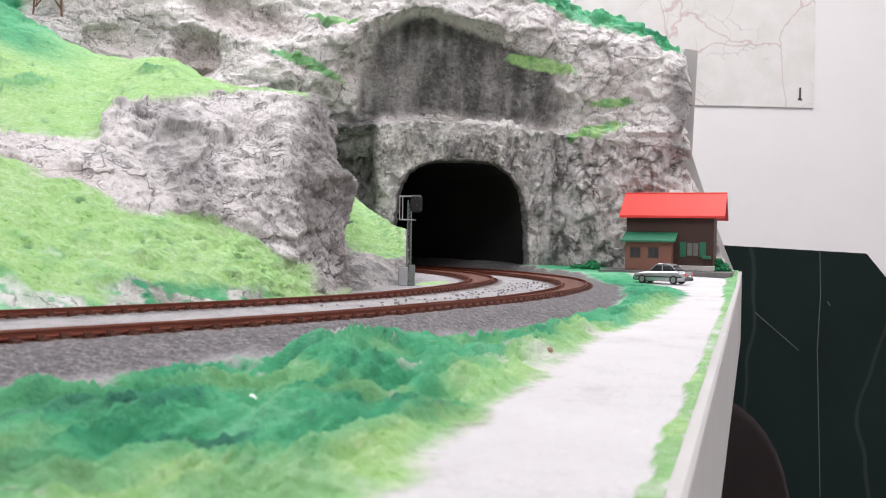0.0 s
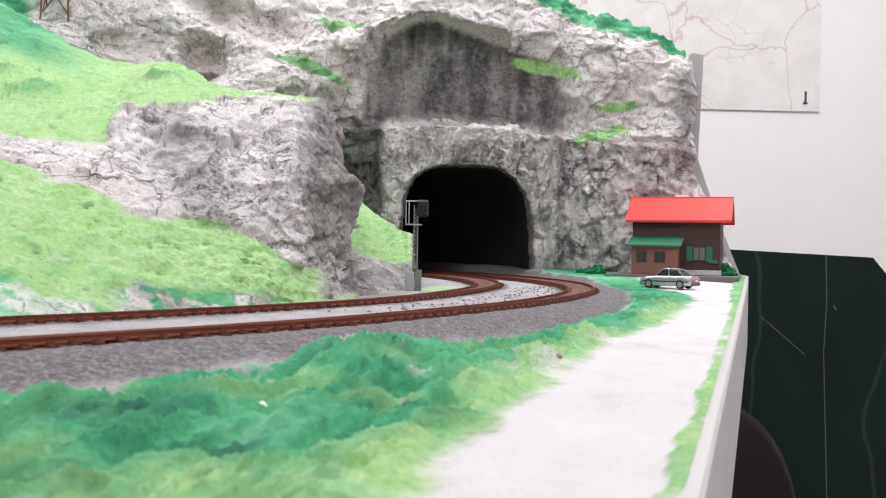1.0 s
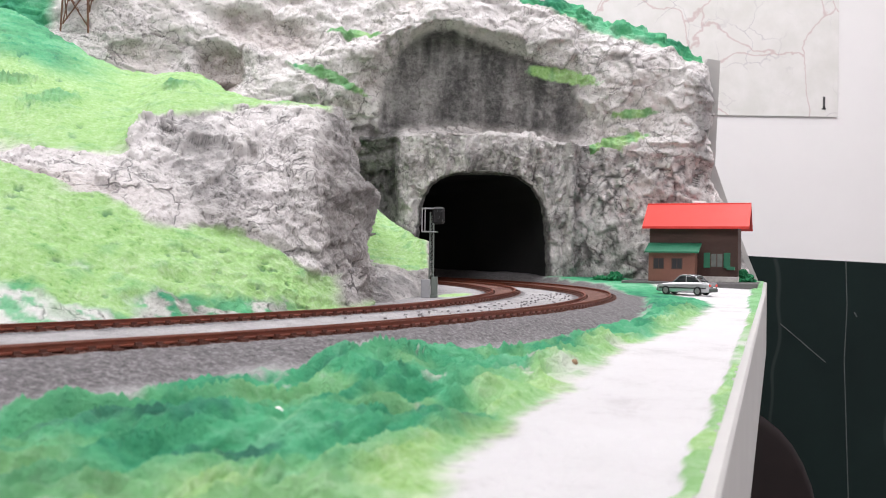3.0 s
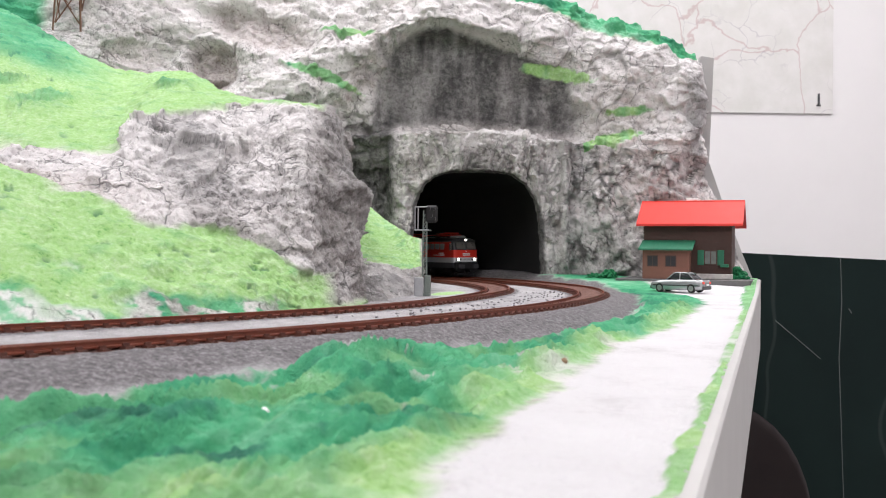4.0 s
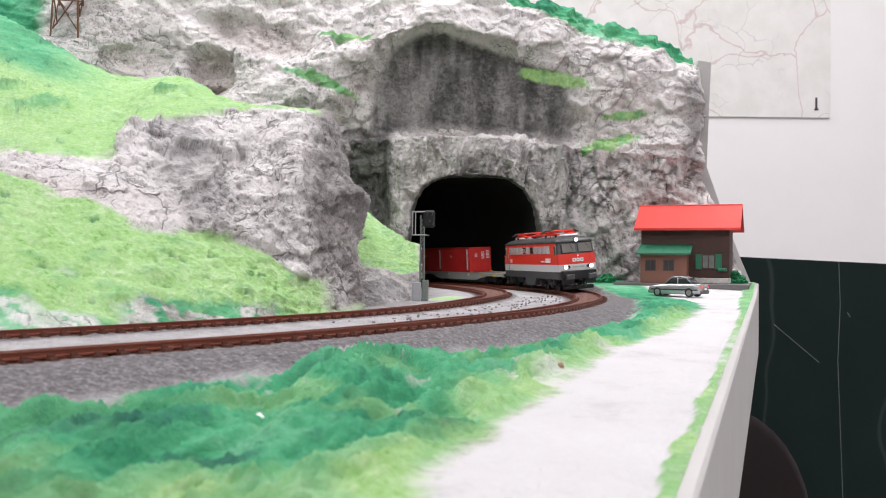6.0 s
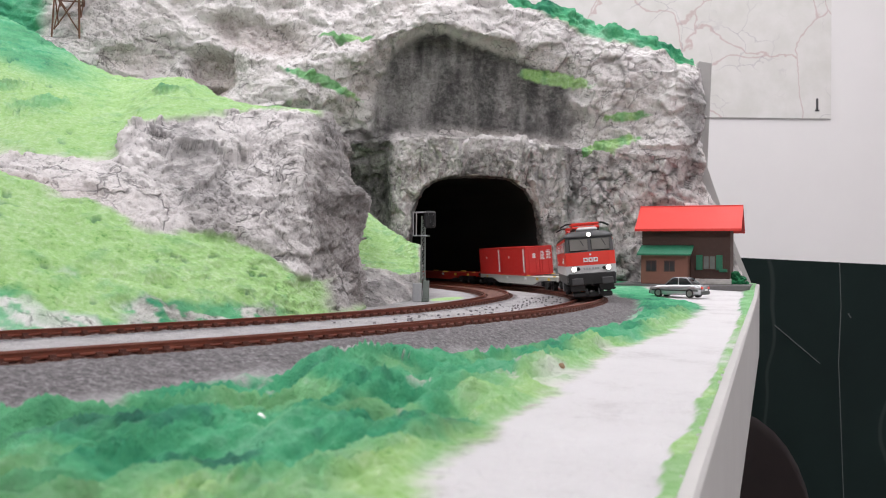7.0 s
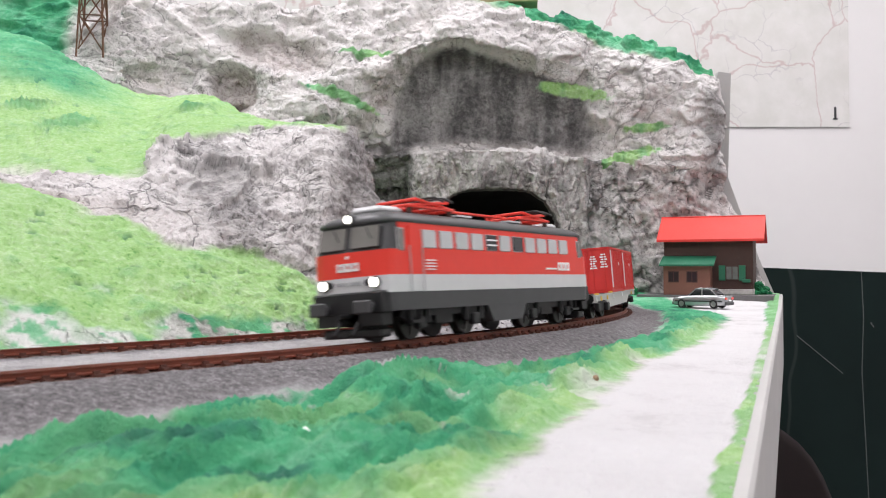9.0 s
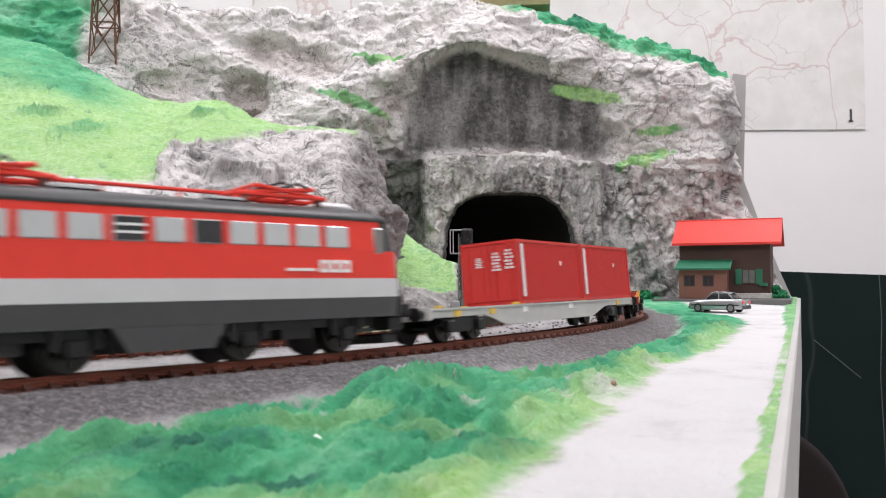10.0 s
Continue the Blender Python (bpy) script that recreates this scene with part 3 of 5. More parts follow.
# ---- the hill above the ledge ----
def upper_hill():
    xs = [-0.62, -0.415, -0.340, -0.265, -0.195, -0.131, -0.086, -0.056, -0.003, 0.070, 0.130, 0.164, 0.216, 0.258, 0.272]

    def line(ys, zs):
        return list(zip(xs, ys, zs))
    l0 = line([.930] * 8 + [.928] * 3 + [.92, .91, .91, .91], [.110, .120, .130, .135, .137, .142, .148, .150, .154, .151, .144, .139, .135, .130, .128])
    l1 = line([.90, .90, .90, .90, .90, .925, .95, .962, .968, .968, .962, .94, .922, .912, .92], [.150, .154, .155, .155, .156, .160, .156, .157, .164, .161, .154, .150, .151, .156, .163])
    l2 = line([.86, .86, .86, .90, .88, .90, .93, .958, .968, .962, .952, .94, .93, .92, .93], [.20, .195, .192, .195, .176, .191, .209, .239, .258, .241, .221, .213, .212, .204, .206])
    l3 = line([.86, .86, .86, .935, .90, .91, .92, .930, .935, .94, .945, .94, .935, .93, .935], [.235, .230, .225, .231, .208, .222, .236, .262, .272, .260, .244, .237, .231, .227, .228])
    l4 = line([.88, .88, .88, .93, .93, .94, .95, .95, .95, .955, .955, .955, .95, .945, .945], [.262, .258, .253, .261, .255, .265, .274, .292, .299, .295, .283, .271, .258, .242, .238])
    l5 = line([.92, .92, .93, .96, .97, .98, .985, .985, .985, .985, .985, .98, .975, .965, .96], [.325, .325, .322, .320, .318, .325, .330, .334, .334, .322, .307, .290, .271, .250, .246])
    l6 = line([1.48] * 11 + [1.3, 1.1, .975, .97], [.42, .41, .39, .37, .350, .342, .344, .344, .344, .335, .322, .305, .280, .252, .244])
    under = [(px, py + 0.022, pz - 0.03) for px, py, pz in l0]
    pts, t = loft([under, l0, l1, l2, l3, l4, l5, l6], 560, 350)
    t = t - 1
    n = normals(pts)
    n *= np.sign(n[..., 2:3] - n[..., 1:2] + 1e-9)
    x, z = pts[..., 0].copy(), pts[..., 2].copy()
    flat = pts.reshape(-1, 3)
    lumps = fbm(flat * 16, 4).reshape(x.shape)
    soft = fbm(flat * 40 + 7, 3).reshape(x.shape)
    f1, j1 = facets(flat * np.array([30, 30, 36]) + 0.3 * lumps.reshape(-1, 1), 9)
    f2, j2 = facets(flat * 95 + 0.3 * soft.reshape(-1, 1), 60)
    f1, j1, f2, j2 = (q.reshape(x.shape) for q in (f1, j1, f2, j2))
    streak = fbm(flat * np.array([60, 10, 7]) + 1, 4).reshape(x.shape)
    fine = fbm(flat * 170, 3).reshape(x.shape)
    peak = 0.45 * blob(x, np.zeros_like(x), -0.004, 0.0, 0.030, 1.0)
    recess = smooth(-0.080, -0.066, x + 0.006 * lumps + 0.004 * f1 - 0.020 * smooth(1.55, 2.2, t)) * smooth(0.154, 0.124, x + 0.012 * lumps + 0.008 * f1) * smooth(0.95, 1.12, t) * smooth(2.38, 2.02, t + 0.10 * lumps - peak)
    amp = 1 - 0.72 * recess
    pts += n * (amp * (0.0055 * lumps + 0.0105 * f1 + 0.0046 * f2 + 0.0016 * soft) + 0.0009 * fine + recess * 0.0016 * streak)[..., None]
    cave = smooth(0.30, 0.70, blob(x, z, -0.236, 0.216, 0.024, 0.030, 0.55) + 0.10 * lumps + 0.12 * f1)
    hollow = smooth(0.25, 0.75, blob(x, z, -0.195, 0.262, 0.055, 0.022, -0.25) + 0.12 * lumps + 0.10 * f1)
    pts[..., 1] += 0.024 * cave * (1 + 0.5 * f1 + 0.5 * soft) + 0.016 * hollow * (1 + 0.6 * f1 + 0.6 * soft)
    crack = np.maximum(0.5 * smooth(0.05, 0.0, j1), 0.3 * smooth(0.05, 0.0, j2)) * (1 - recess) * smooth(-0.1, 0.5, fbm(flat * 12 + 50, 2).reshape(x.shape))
    # cave and hollow keep a little painted shade besides the recess's dark paint
    soot_shade = np.clip(recess * (0.86 + 0.30 * streak - 0.35 * smooth(1.15, 1.0, t)) + 0.10 * smooth(0.3, 0.7, cave) + 0.12 * hollow + 0.85 * smooth(-0.150, -0.12, x + 0.01 * lumps) * smooth(-0.045, -0.060, x) * smooth(1.3, 0.7, t + 0.3 * lumps), 0, 0.95)
    soot_shade = np.maximum(soot_shade, 0.6 * smooth(0.02, 0.0, np.abs(x - 0.262)) * smooth(0.1, 0.5, lumps + 0.3))
    patch = np.maximum.reduce([blob(x, z, 0.120, 0.221, 0.034, 0.0075, -0.22), blob(x, z, -0.122, 0.207, 0.042, 0.0055, -0.35),
                               blob(x, z, 0.195, 0.178, 0.022, 0.005, 0.1), blob(x, z, 0.172, 0.144, 0.038, 0.008, 0.28), blob(x, z, -0.10, 0.262, 0.03, 0.004, 0.05)])
    patch = smooth(0.42, 0.62, patch + 0.16 * fine + 0.12 * lumps)
    rim_t = 4.55 - 0.80 * smooth(0.05, 0.17, x)
    top = smooth(0.0, 0.2, t - rim_t + 0.12 * lumps) * smooth(0.0, 0.06, x) + smooth(2.6, 3.2, t + 0.4 * lumps) * smooth(-0.385, -0.405, x + 0.01 * lumps) + smooth(5.1, 5.3, t)
    grass = np.clip(np.maximum(patch, top), 0, 1)
    teal = np.clip(top * 0.95 + 0.45 * smooth(0.1, -0.6, streak) + 0.5 * smooth(-0.08, -0.11, x), 0, 1)
    deep = 0.25 * np.clip(top, 0, 1) * smooth(-0.1, 0.6, soft)
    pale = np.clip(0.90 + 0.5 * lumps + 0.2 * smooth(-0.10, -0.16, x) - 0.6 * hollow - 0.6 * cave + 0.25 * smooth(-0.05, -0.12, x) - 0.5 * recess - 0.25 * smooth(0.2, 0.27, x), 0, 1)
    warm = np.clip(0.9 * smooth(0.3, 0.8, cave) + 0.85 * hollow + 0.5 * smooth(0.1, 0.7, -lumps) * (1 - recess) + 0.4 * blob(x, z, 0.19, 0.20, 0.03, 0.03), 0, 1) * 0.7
    return sheet("upper_hill", pts, dict(grass=grass, teal=teal, deep=deep, soot_shade=soot_shade, pale=pale, warm=warm, crack=crack), None,
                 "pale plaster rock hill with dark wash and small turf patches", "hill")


upper_hill()


def left_hill():
    a0 = [(-.30, .20, -.011), (-.166, .276, -.011), (-.143, .300, -.011), (-.125, .322, -.011), (-.107, .344, -.011), (-.091, .366, -.011), (-.078, .389, -.011), (-.066, .412, -.011), (-.055, .437, -.011), (-.041, .478, -.011)]
    a1 = [(-.40, .41, .085), (-.255, .44, .076), (-.208, .43, .064), (-.182, .43, .057), (-.155, .43, .048), (-.130, .435, .039), (-.105, .445, .034), (-.084, .45, .024), (-.069, .46, .013), (-.048, .53, .012)]
    a2 = [(-.41, .43, .084), (-.264, .455, .076), (-.219, .45, .070), (-.193, .45, .065), (-.163, .45, .060), (-.142, .465, .061), (-.117, .49, .067), (-.091, .50, .068), (-.073, .488, .065), (-.054, .56, .063)]
    a3 = [(-.42, .46, .082), (-.273, .47, .074), (-.229, .47, .074), (-.211, .47, .077), (-.172, .475, .075), (-.171, .50, .095), (-.147, .53, .108), (-.120, .555, .115), (-.082, .552, .114), (-.071, .60, .111)]
    a4 = [(-.62, .86, .29), (-.505, .85, .270), (-.408, .82, .246), (-.333, .78, .206), (-.272, .75, .178), (-.210, .73, .171), (-.170, .70, .149), (-.139, .66, .135), (-.091, .62, .125), (-.077, .63, .118)]
    a5 = [(px * 1.04, py + 0.10, pz - 0.02) for px, py, pz in a4]
    for l in (a0, a1, a2, a3, a4, a5):
        x, y, z = l[-1]
        if l is not a0:
            l.append((x * 1.35, y + 0.19, z - 0.004))
        else:
            l.append((x * 1.1, y + 0.12, z))
    pts, t = loft([a0, a1, a2, a3, a4, a5], 620, 360)
    n = normals(pts)
    n *= np.sign(n[..., 2:3] - n[..., 1:2] + 1e-9)
    x, y, z = (pts[..., i].copy() for i in range(3))
    flat = pts.reshape(-1, 3)
    lumps = fbm(flat * 26 + 11, 5).reshape(x.shape)
    f1, j1 = facets(flat * np.array([30, 24, 20]) + 0.45 * lumps.reshape(-1, 1), 5, 90.0)
    f2, j2 = facets(flat * 80 + 0.5 * lumps.reshape(-1, 1), 21, 70.0)
    f1, j1, f2, j2 = (q.reshape(x.shape) for q in (f1, j1, f2, j2))
    fine = fbm(flat * 190, 3).reshape(x.shape)
    cells = fbm(flat * 60 + 3, 3, True).reshape(x.shape)
    soft = fbm(flat * 10 + 2, 2).reshape(x.shape)
    dabs = fbm(flat * np.array([60, 60, 150]) + 8, 4).reshape(x.shape)
    wob = 0.10 * lumps
    rock = smooth(0.93, 1.02, t + wob) * smooth(3.06, 2.97, t + 0.6 * wob)
    u = np.broadcast_to(np.linspace(0, 10, t.shape[0])[:, None], t.shape)
    rock = np.maximum(rock, smooth(8.1, 8.5, u + 2 * wob) * smooth(0.2, 0.5, t + wob))
    bluff = smooth(3.6, 5.2, u)
    amp = rock * (0.35 + 0.65 * bluff)
    pock = smooth(0.62, 0.85, fbm(flat * np.array([95, 95, 150]) + 77, 2).reshape(x.shape)) * (1 - rock)
    pts += n * (amp * (0.0028 * lumps + 0.0150 * f1 + 0.0042 * f2 + 0.0008 * cells) + rock * 0.0012 * fine + (1 - rock) * (0.0030 * soft + 0.0016 * dabs + 0.0008 * fine - 0.0016 * pock))[..., None]
    bush = blob(x, z, -0.255, 0.120, 0.012, 0.009) + blob(x, z, -0.195, 0.142, 0.007, 0.006) + blob(x, z, -0.30, 0.142, 0.012, 0.006)
    pts += n * (0.0035 * bush * (0.6 + fine + dabs))[..., None]
    low = smooth(0.36, 0.20, t + 0.22 * lumps) * smooth(7.6, 7.0, u)
    stones = 0.9 * low * smooth(0.45, 0.85, cells + 0.6 * lumps)
    grass = np.clip(1 - rock - stones, 0, 1)
    deep = np.clip(0.5 * pock + 0.6 * low * smooth(0.2, 0.8, cells) * smooth(0.0, 0.5, lumps), 0, 1)
    teal = np.clip(0.85 * low + 0.5 * smooth(0.2, 0.9, bush + 0.3 * fine) + 0.9 * smooth(3.35, 3.8, t + 0.25 * soft) * smooth(4.2, 2.6, u) + 0.25 * smooth(0.2, 0.8, dabs), 0, 1)
    side = smooth(7.9, 8.4, u)
    crack = rock * (0.15 + 0.85 * bluff) * np.maximum(0.6 * smooth(0.04, 0.0, j1), 0.3 * smooth(0.04, 0.0, j2)) * smooth(-0.1, 0.4, soft)
    # right side face: its shade is painted in, less pale and darker
    pale = np.clip(0.62 + 0.5 * lumps + 0.6 * smooth(6.0, 4.0, u) * smooth(1.2, 2.2, t) - 0.3 * side, 0, 1) * (1 - 0.6 * low)
    # a darker diagonal band across the bluff, in colour only
    dark_band = smooth(0.30, 0.85, blob(x, z, -0.133, 0.073, 0.034, 0.013, -0.96) + 0.25 * lumps)
    soot_shade = np.clip(rock * (0.30 * side + 0.62 * dark_band * (0.7 + 0.5 * fine) + 0.20 * side * (1 + lumps)), 0, 0.9)
    warm = np.clip(0.55 * rock * smooth(0.0, 0.5, soft + 0.3) * smooth(5.5, 3.5, u) * smooth(2.4, 1.5, t) + 0.3 * side, 0, 1)
    return sheet("left_hill", pts, dict(grass=grass, teal=teal, deep=deep, soot_shade=soot_shade, pale=pale, warm=warm, crack=crack), None,
                 "light green turf slope with a weathered plaster rock bluff", "hill")


left_hill()


def knoll():
    g0 = [(-.065, .44, -.010), (-.042, .472, -.010), (-.030, .53, -.010), (-.023, .585, -.010), (-.018, .640, -.010), (-.03, .76, -.010)]
    g1 = [(-.085, .64, .018), (-.059, .655, .018), (-.038, .650, .015), (-.021, .655, .013), (-.0145, .672, .016), (-.03, .78, .004)]
    g2 = [(-.105, .80, .093), (-.071, .79, .073), (-.046, .76, .053), (-.024, .70, .040), (-.0165, .70, .033), (-.03, .80, .01)]
    g3 = [(-.12, .94, .10), (-.09, .93, .08), (-.07, .93, .05), (-.05, .93, .04), (-.04, .93, .02), (-.04, .93, .0)]
    pts, t = loft([g0, g1, g2, g3], 220, 200)
    n = normals(pts)
    n *= np.sign(n[..., 2:3] - n[..., 1:2] + 1e-9)
    x, z = pts[..., 0].copy(), pts[..., 2].copy()
    flat = pts.reshape(-1, 3)
    lumps = fbm(flat * 40 + 5, 5).reshape(x.shape)
    cells = fbm(flat * 70 + 1, 4, True).reshape(x.shape)
    dabs = fbm(flat * np.array([80, 80, 160]), 4).reshape(x.shape)
    rock = smooth(1.06, 0.96, t + 0.12 * lumps)
    u = np.broadcast_to(np.linspace(0, 5, t.shape[0])[:, None], t.shape)
    rock = np.maximum(rock, smooth(3.5, 3.9, u))
    pts += n * (rock * 0.0030 * (lumps + 0.6 * cells) + (1 - rock) * 0.0012 * dabs)[..., None]
    return sheet("knoll", pts, dict(grass=1 - rock, teal=0.3 * smooth(0.2, 0.7, dabs), pale=np.clip(0.15 + 0.5 * lumps, 0, 1), soot_shade=rock * np.clip(0.35 + 0.5 * lumps, 0, 0.8), crack=rock * 0.6 * smooth(0.1, -0.5, cells)),
                 None, "small light green turf knoll with a rock foot beside the track", "hill")


knoll()


def back_panel():
    """The plywood end board behind the rock, cut to the hill's profile."""
    out = [(0.24, -0.060), (0.325, -0.060), (0.330, 0.0), (0.318, 0.028), (0.298, 0.078), (0.281, 0.126), (0.285, 0.236), (0.272, 0.238), (0.24, 0.15)]
    ob = part("back_panel", prism(out, 0.936, 0.946), M_PLY)
    return tagged(ob, "grey primed plywood end board cut to the hill's outline", "panel", kind="structure")


back_panel()


def table_frame():
    ob = thing("layout_table", "plain timber table carrying the model railway", "table")
    part("top", boxes((-0.75, 0.09, 0.0, 1.5, -0.19, -0.165)), M_PLY, ob)
    for x, y in ((-0.7, 0.05), (0.04, 0.05), (-0.7, 1.45), (0.04, 1.45)):
        part("leg", boxes((x - 0.025, x + 0.025, y - 0.025, y + 0.025, -0.95, -0.19), bevel=0.002), M_TIMBER, ob)


table_frame()


# ---- track ----
def cant(s):
    """Lean of the track in its bend, in degrees."""
    return 4.8 * float(smooth(1.5, 1.2, np.array(s)))


def sweep(line, s0, s1, profile, step=0.004, lean=False):
    """A bar with that profile (across, up) along a track line."""
    bm = bmesh.new()
    prev = None
    for s in np.arange(s0, s1, step):
        p, w = line.at(s), line.way(s)
        k = math.tan(radians(cant(s))) if lean else 0.0
        row = [bm.verts.new((p[0] + w[1] * a, p[1] - w[0] * a, z + a * k)) for a, z in profile]
        if prev:
            for i in range(len(row)):
                j = (i + 1) % len(row)
                bm.faces.new((prev[i], prev[j], row[j], row[i]))
        prev = row
    bmesh.ops.recalc_face_normals(bm, faces=bm.faces)
    return bm


def rail_profile(c):
    return [(c - 0.0010, -0.0022), (c - 0.0010, -0.0018), (c - 0.00035, -0.0015), (c - 0.00035, -0.0007), (c - 0.0005, -0.0005), (c - 0.0005, -0.0001), (c - 0.0003, 0.0),
            (c + 0.0003, 0.0), (c + 0.0005, -0.0001), (c + 0.0005, -0.0005), (c + 0.00035, -0.0007), (c + 0.00035, -0.0015), (c + 0.0010, -0.0018), (c + 0.0010, -0.0022)]


def sleeper_mesh():
    bm = boxes((-0.0013, 0.0013, -0.0128, 0.0128, -0.0042, -0.0022))
    for v in bm.verts:
        if v.co.z > -0.003:
            v.co.x *= 0.86
            v.co.y *= 0.985
    for y in (-0.00875, 0.00875):
        for s in (-0.0016, 0.0016):
            box(bm, -0.0009, 0.0009, y + s - 0.0004, y + s + 0.0004, -0.0022, -0.0013)
    me = bpy.data.meshes.new("sleeper")
    bm.to_mesh(me)
    bm.free()
    me.materials.append(M_SLEEPER)
    return me


SLEEPER = sleeper_mesh()


def track(line, s0, s1, label):
    ob = thing("railway_track", label, "track", "tracks")
    for c in (-0.00875, 0.00875):
        part("rail", sweep(line, s0, s1, rail_profile(c), 0.004, True), M_RAIL, ob)
    r = random.Random(4)
    for s in np.arange(s0 + 0.003, s1, 0.0064):
        p, w = line.at(s), line.way(s)
        sl = new("sleeper", SLEEPER)
        sl.parent = ob
        sl.matrix_basis = pose(p[0], p[1], r.uniform(-0.0002, 0.0002), -cant(s), 0, math.degrees(math.atan2(w[1], w[0])) + r.uniform(-1, 1))


track(outer_line, 0.17, 2.6, "rust-brown model track with brown sleepers curving into the tunnel")
track(inner_line, 0.10, 1.30, "rust-brown inner model track curving into the tunnel")


# ---- signal beside the inner track ----
def signal():
    ob = thing("railway_signal", "grey-green lattice signal mast with a black lamp head and ladder cage", "signal", at=pose(-0.0108, 0.602, -0.003, 0, 0, -6))
    e = [((x, y, 0.006), (x * 0.8, y * 0.8, 0.057)) for x in (-0.0014, 0.0014) for y in (-0.0014, 0.0014)]
    part("mast", rods(*e, r=0.00035), M_MAST, ob)
    z, br = 0.008, []
    while z < 0.055:
        for y in (-0.0013, 0.0013):
            br.append(((-0.0013, y, z), (0.0013, y, z + 0.0028)))
        br.append(((-0.0013, -0.0013, z), (0.0013, -0.0013, z)))
        z += 0.0028
    part("lattice", rods(*br, r=0.0002, sides=4), M_MAST, ob)
    part("base", boxes((-0.0032, 0.0042, -0.003, 0.003, 0.0, 0.002), (0.0002, 0.0042, -0.0022, 0.0022, 0.002, 0.014), bevel=0.0003), M_MAST, ob)
    part("cable_cabinet", boxes((-0.0062, -0.0002, -0.0052, -0.0015, 0.0, 0.0125), bevel=0.0004), M_CABLEBOX, ob, "light grey cable cabinet")
    c = []
    for z in (0.044, 0.0595):
        for a, b in (((-0.0065, -0.002, z), (0.003, -0.002, z)), ((-0.0065, 0.002, z), (0.003, 0.002, z)), ((-0.0065, -0.002, z), (-0.0065, 0.002, z))):
            c.append((a, b))
    for x in (-0.0065, -0.0045):
        c.append(((x, -0.002, 0.044), (x, -0.002, 0.0595)))
    part("ladder_cage", rods(*c, r=0.0004), M_CABLEBOX, ob)
    part("platform", boxes((-0.0065, 0.004, -0.002, 0.002, 0.0435, 0.0442)), M_MAST, ob)
    bm = boxes((0.0004, 0.0085, -0.0030, 0.0005, 0.049, 0.0605), bevel=0.0014)
    head = part("lamp_head", bm, M_BLACK, ob, "black signal head")
    for x, z in ((0.003, 0.058), (0.006, 0.058), (0.0045, 0.0535), (0.0065, 0.0515)):
        hood = bmesh.new()
        rod(hood, (x, -0.0030, z), (x, -0.0052, z), 0.0011, 10)
        part("lamp_hood", hood, M_BLACK, head)


signal()


# ---- crossing keeper's house ----
def house():
    ob = thing("keepers_house", "small brown wooden house with a bright red roof and green shutters", "house", at=pose(0.2235, 0.812, 0.0045, 0, 0, -22))
    w, d, h = 0.0385, 0.050, 0.0550
    # gable walls with boards
    part("slab", boxes((-0.060, 0.056, -0.024, 0.060, -0.006, 0.0015), bevel=0.0006), M_SLAB, ob, "grey base slab")
    part("foundation", boxes((-w - 0.0006, w + 0.0006, -0.0006, d, 0.0015, 0.0065), bevel=0.0005), M_STONE, ob, "light rough stone foundation")
    bm = prism([(0, 0.0065), (d, 0.0065), (d, h), (d / 2, h + 0.017), (0, h)], -w, w)
    bmesh.ops.transform(bm, matrix=Matrix(((0, 1, 0, 0), (1, 0, 0, 0), (0, 0, 1, 0), (0, 0, 0, 1))), verts=bm.verts)
    bmesh.ops.recalc_face_normals(bm, faces=bm.faces)
    wall = part("wall", bm, M_BROWN, ob)
    for k in range(19):
        z = 0.0072 + k * 0.0025
        part("board", boxes((-w - 0.0004, w + 0.0004, -0.0005, 0.0, z, z + 0.0021)), M_BROWN, wall)
    # roof: two slabs with overhang
    over, run = 0.0085, d / 2 + 0.0075
    for side in (-1, 1):
        bm = bmesh.new()
        slope = 0.017 / (d / 2)
        y_r, z_r = d / 2, h + 0.0185
        y_e, z_e = d / 2 + side * run, h + 0.0185 - slope * run
        vs = []
        for x in (-w - 0.006, w + 0.010):
            vs.append([bm.verts.new(p) for p in ((x, y_r, z_r), (x, y_e, z_e), (x, y_e, z_e - 0.0022), (x, y_r, z_r - 0.0018))])
        for i in range(4):
            bm.faces.new((vs[0][i], vs[0][(i + 1) % 4], vs[1][(i + 1) % 4], vs[1][i]))
        bm.faces.new(vs[0][::-1])
        bm.faces.new(vs[1])
        bmesh.ops.recalc_face_normals(bm, faces=bm.faces)
        part("roof", bm, M_ROOF, ob, "bright red roof slope")
    part("ridge", rods(((-w - 0.006, d / 2, h + 0.0185), (w + 0.010, d / 2, h + 0.0185)), r=0.0008), M_ROOF, ob)
    part("chimney", boxes((-0.004, 0.008, d / 2 + 0.004, d / 2 + 0.012, h + 0.009, h + 0.0215), bevel=0.0005), M_DECAL, ob, "white chimney")
    # porch
    px0, px1, py = -0.0365, 0.004, -0.020
    porch = part("porch", boxes((px0, px1, py, -0.0006, 0.0015, 0.0285), bevel=0.0003), M_PORCH, ob, "lighter brown boarded porch")
    for k in range(10):
        z = 0.003 + k * 0.0025
        part("board", boxes((px0 + 0.0003, px1 - 0.0003, py - 0.0003, py, z, z + 0.0021)), M_PORCH, porch)
    for x in (-0.0275, -0.0115):
        win = part("window", boxes((x - 0.0048, x + 0.0048, py - 0.0006, py + 0.0004, 0.0125, 0.0225)), M_BROWN, porch, "dark brown framed window")
        part("pane", boxes((x - 0.0040, x - 0.0003, py - 0.0009, py - 0.0004, 0.0133, 0.0217), (x + 0.0003, x + 0.0040, py - 0.0009, py - 0.0004, 0.0133, 0.0217)), M_DARKPANE, win)
    bm = bmesh.new()
    vs = []
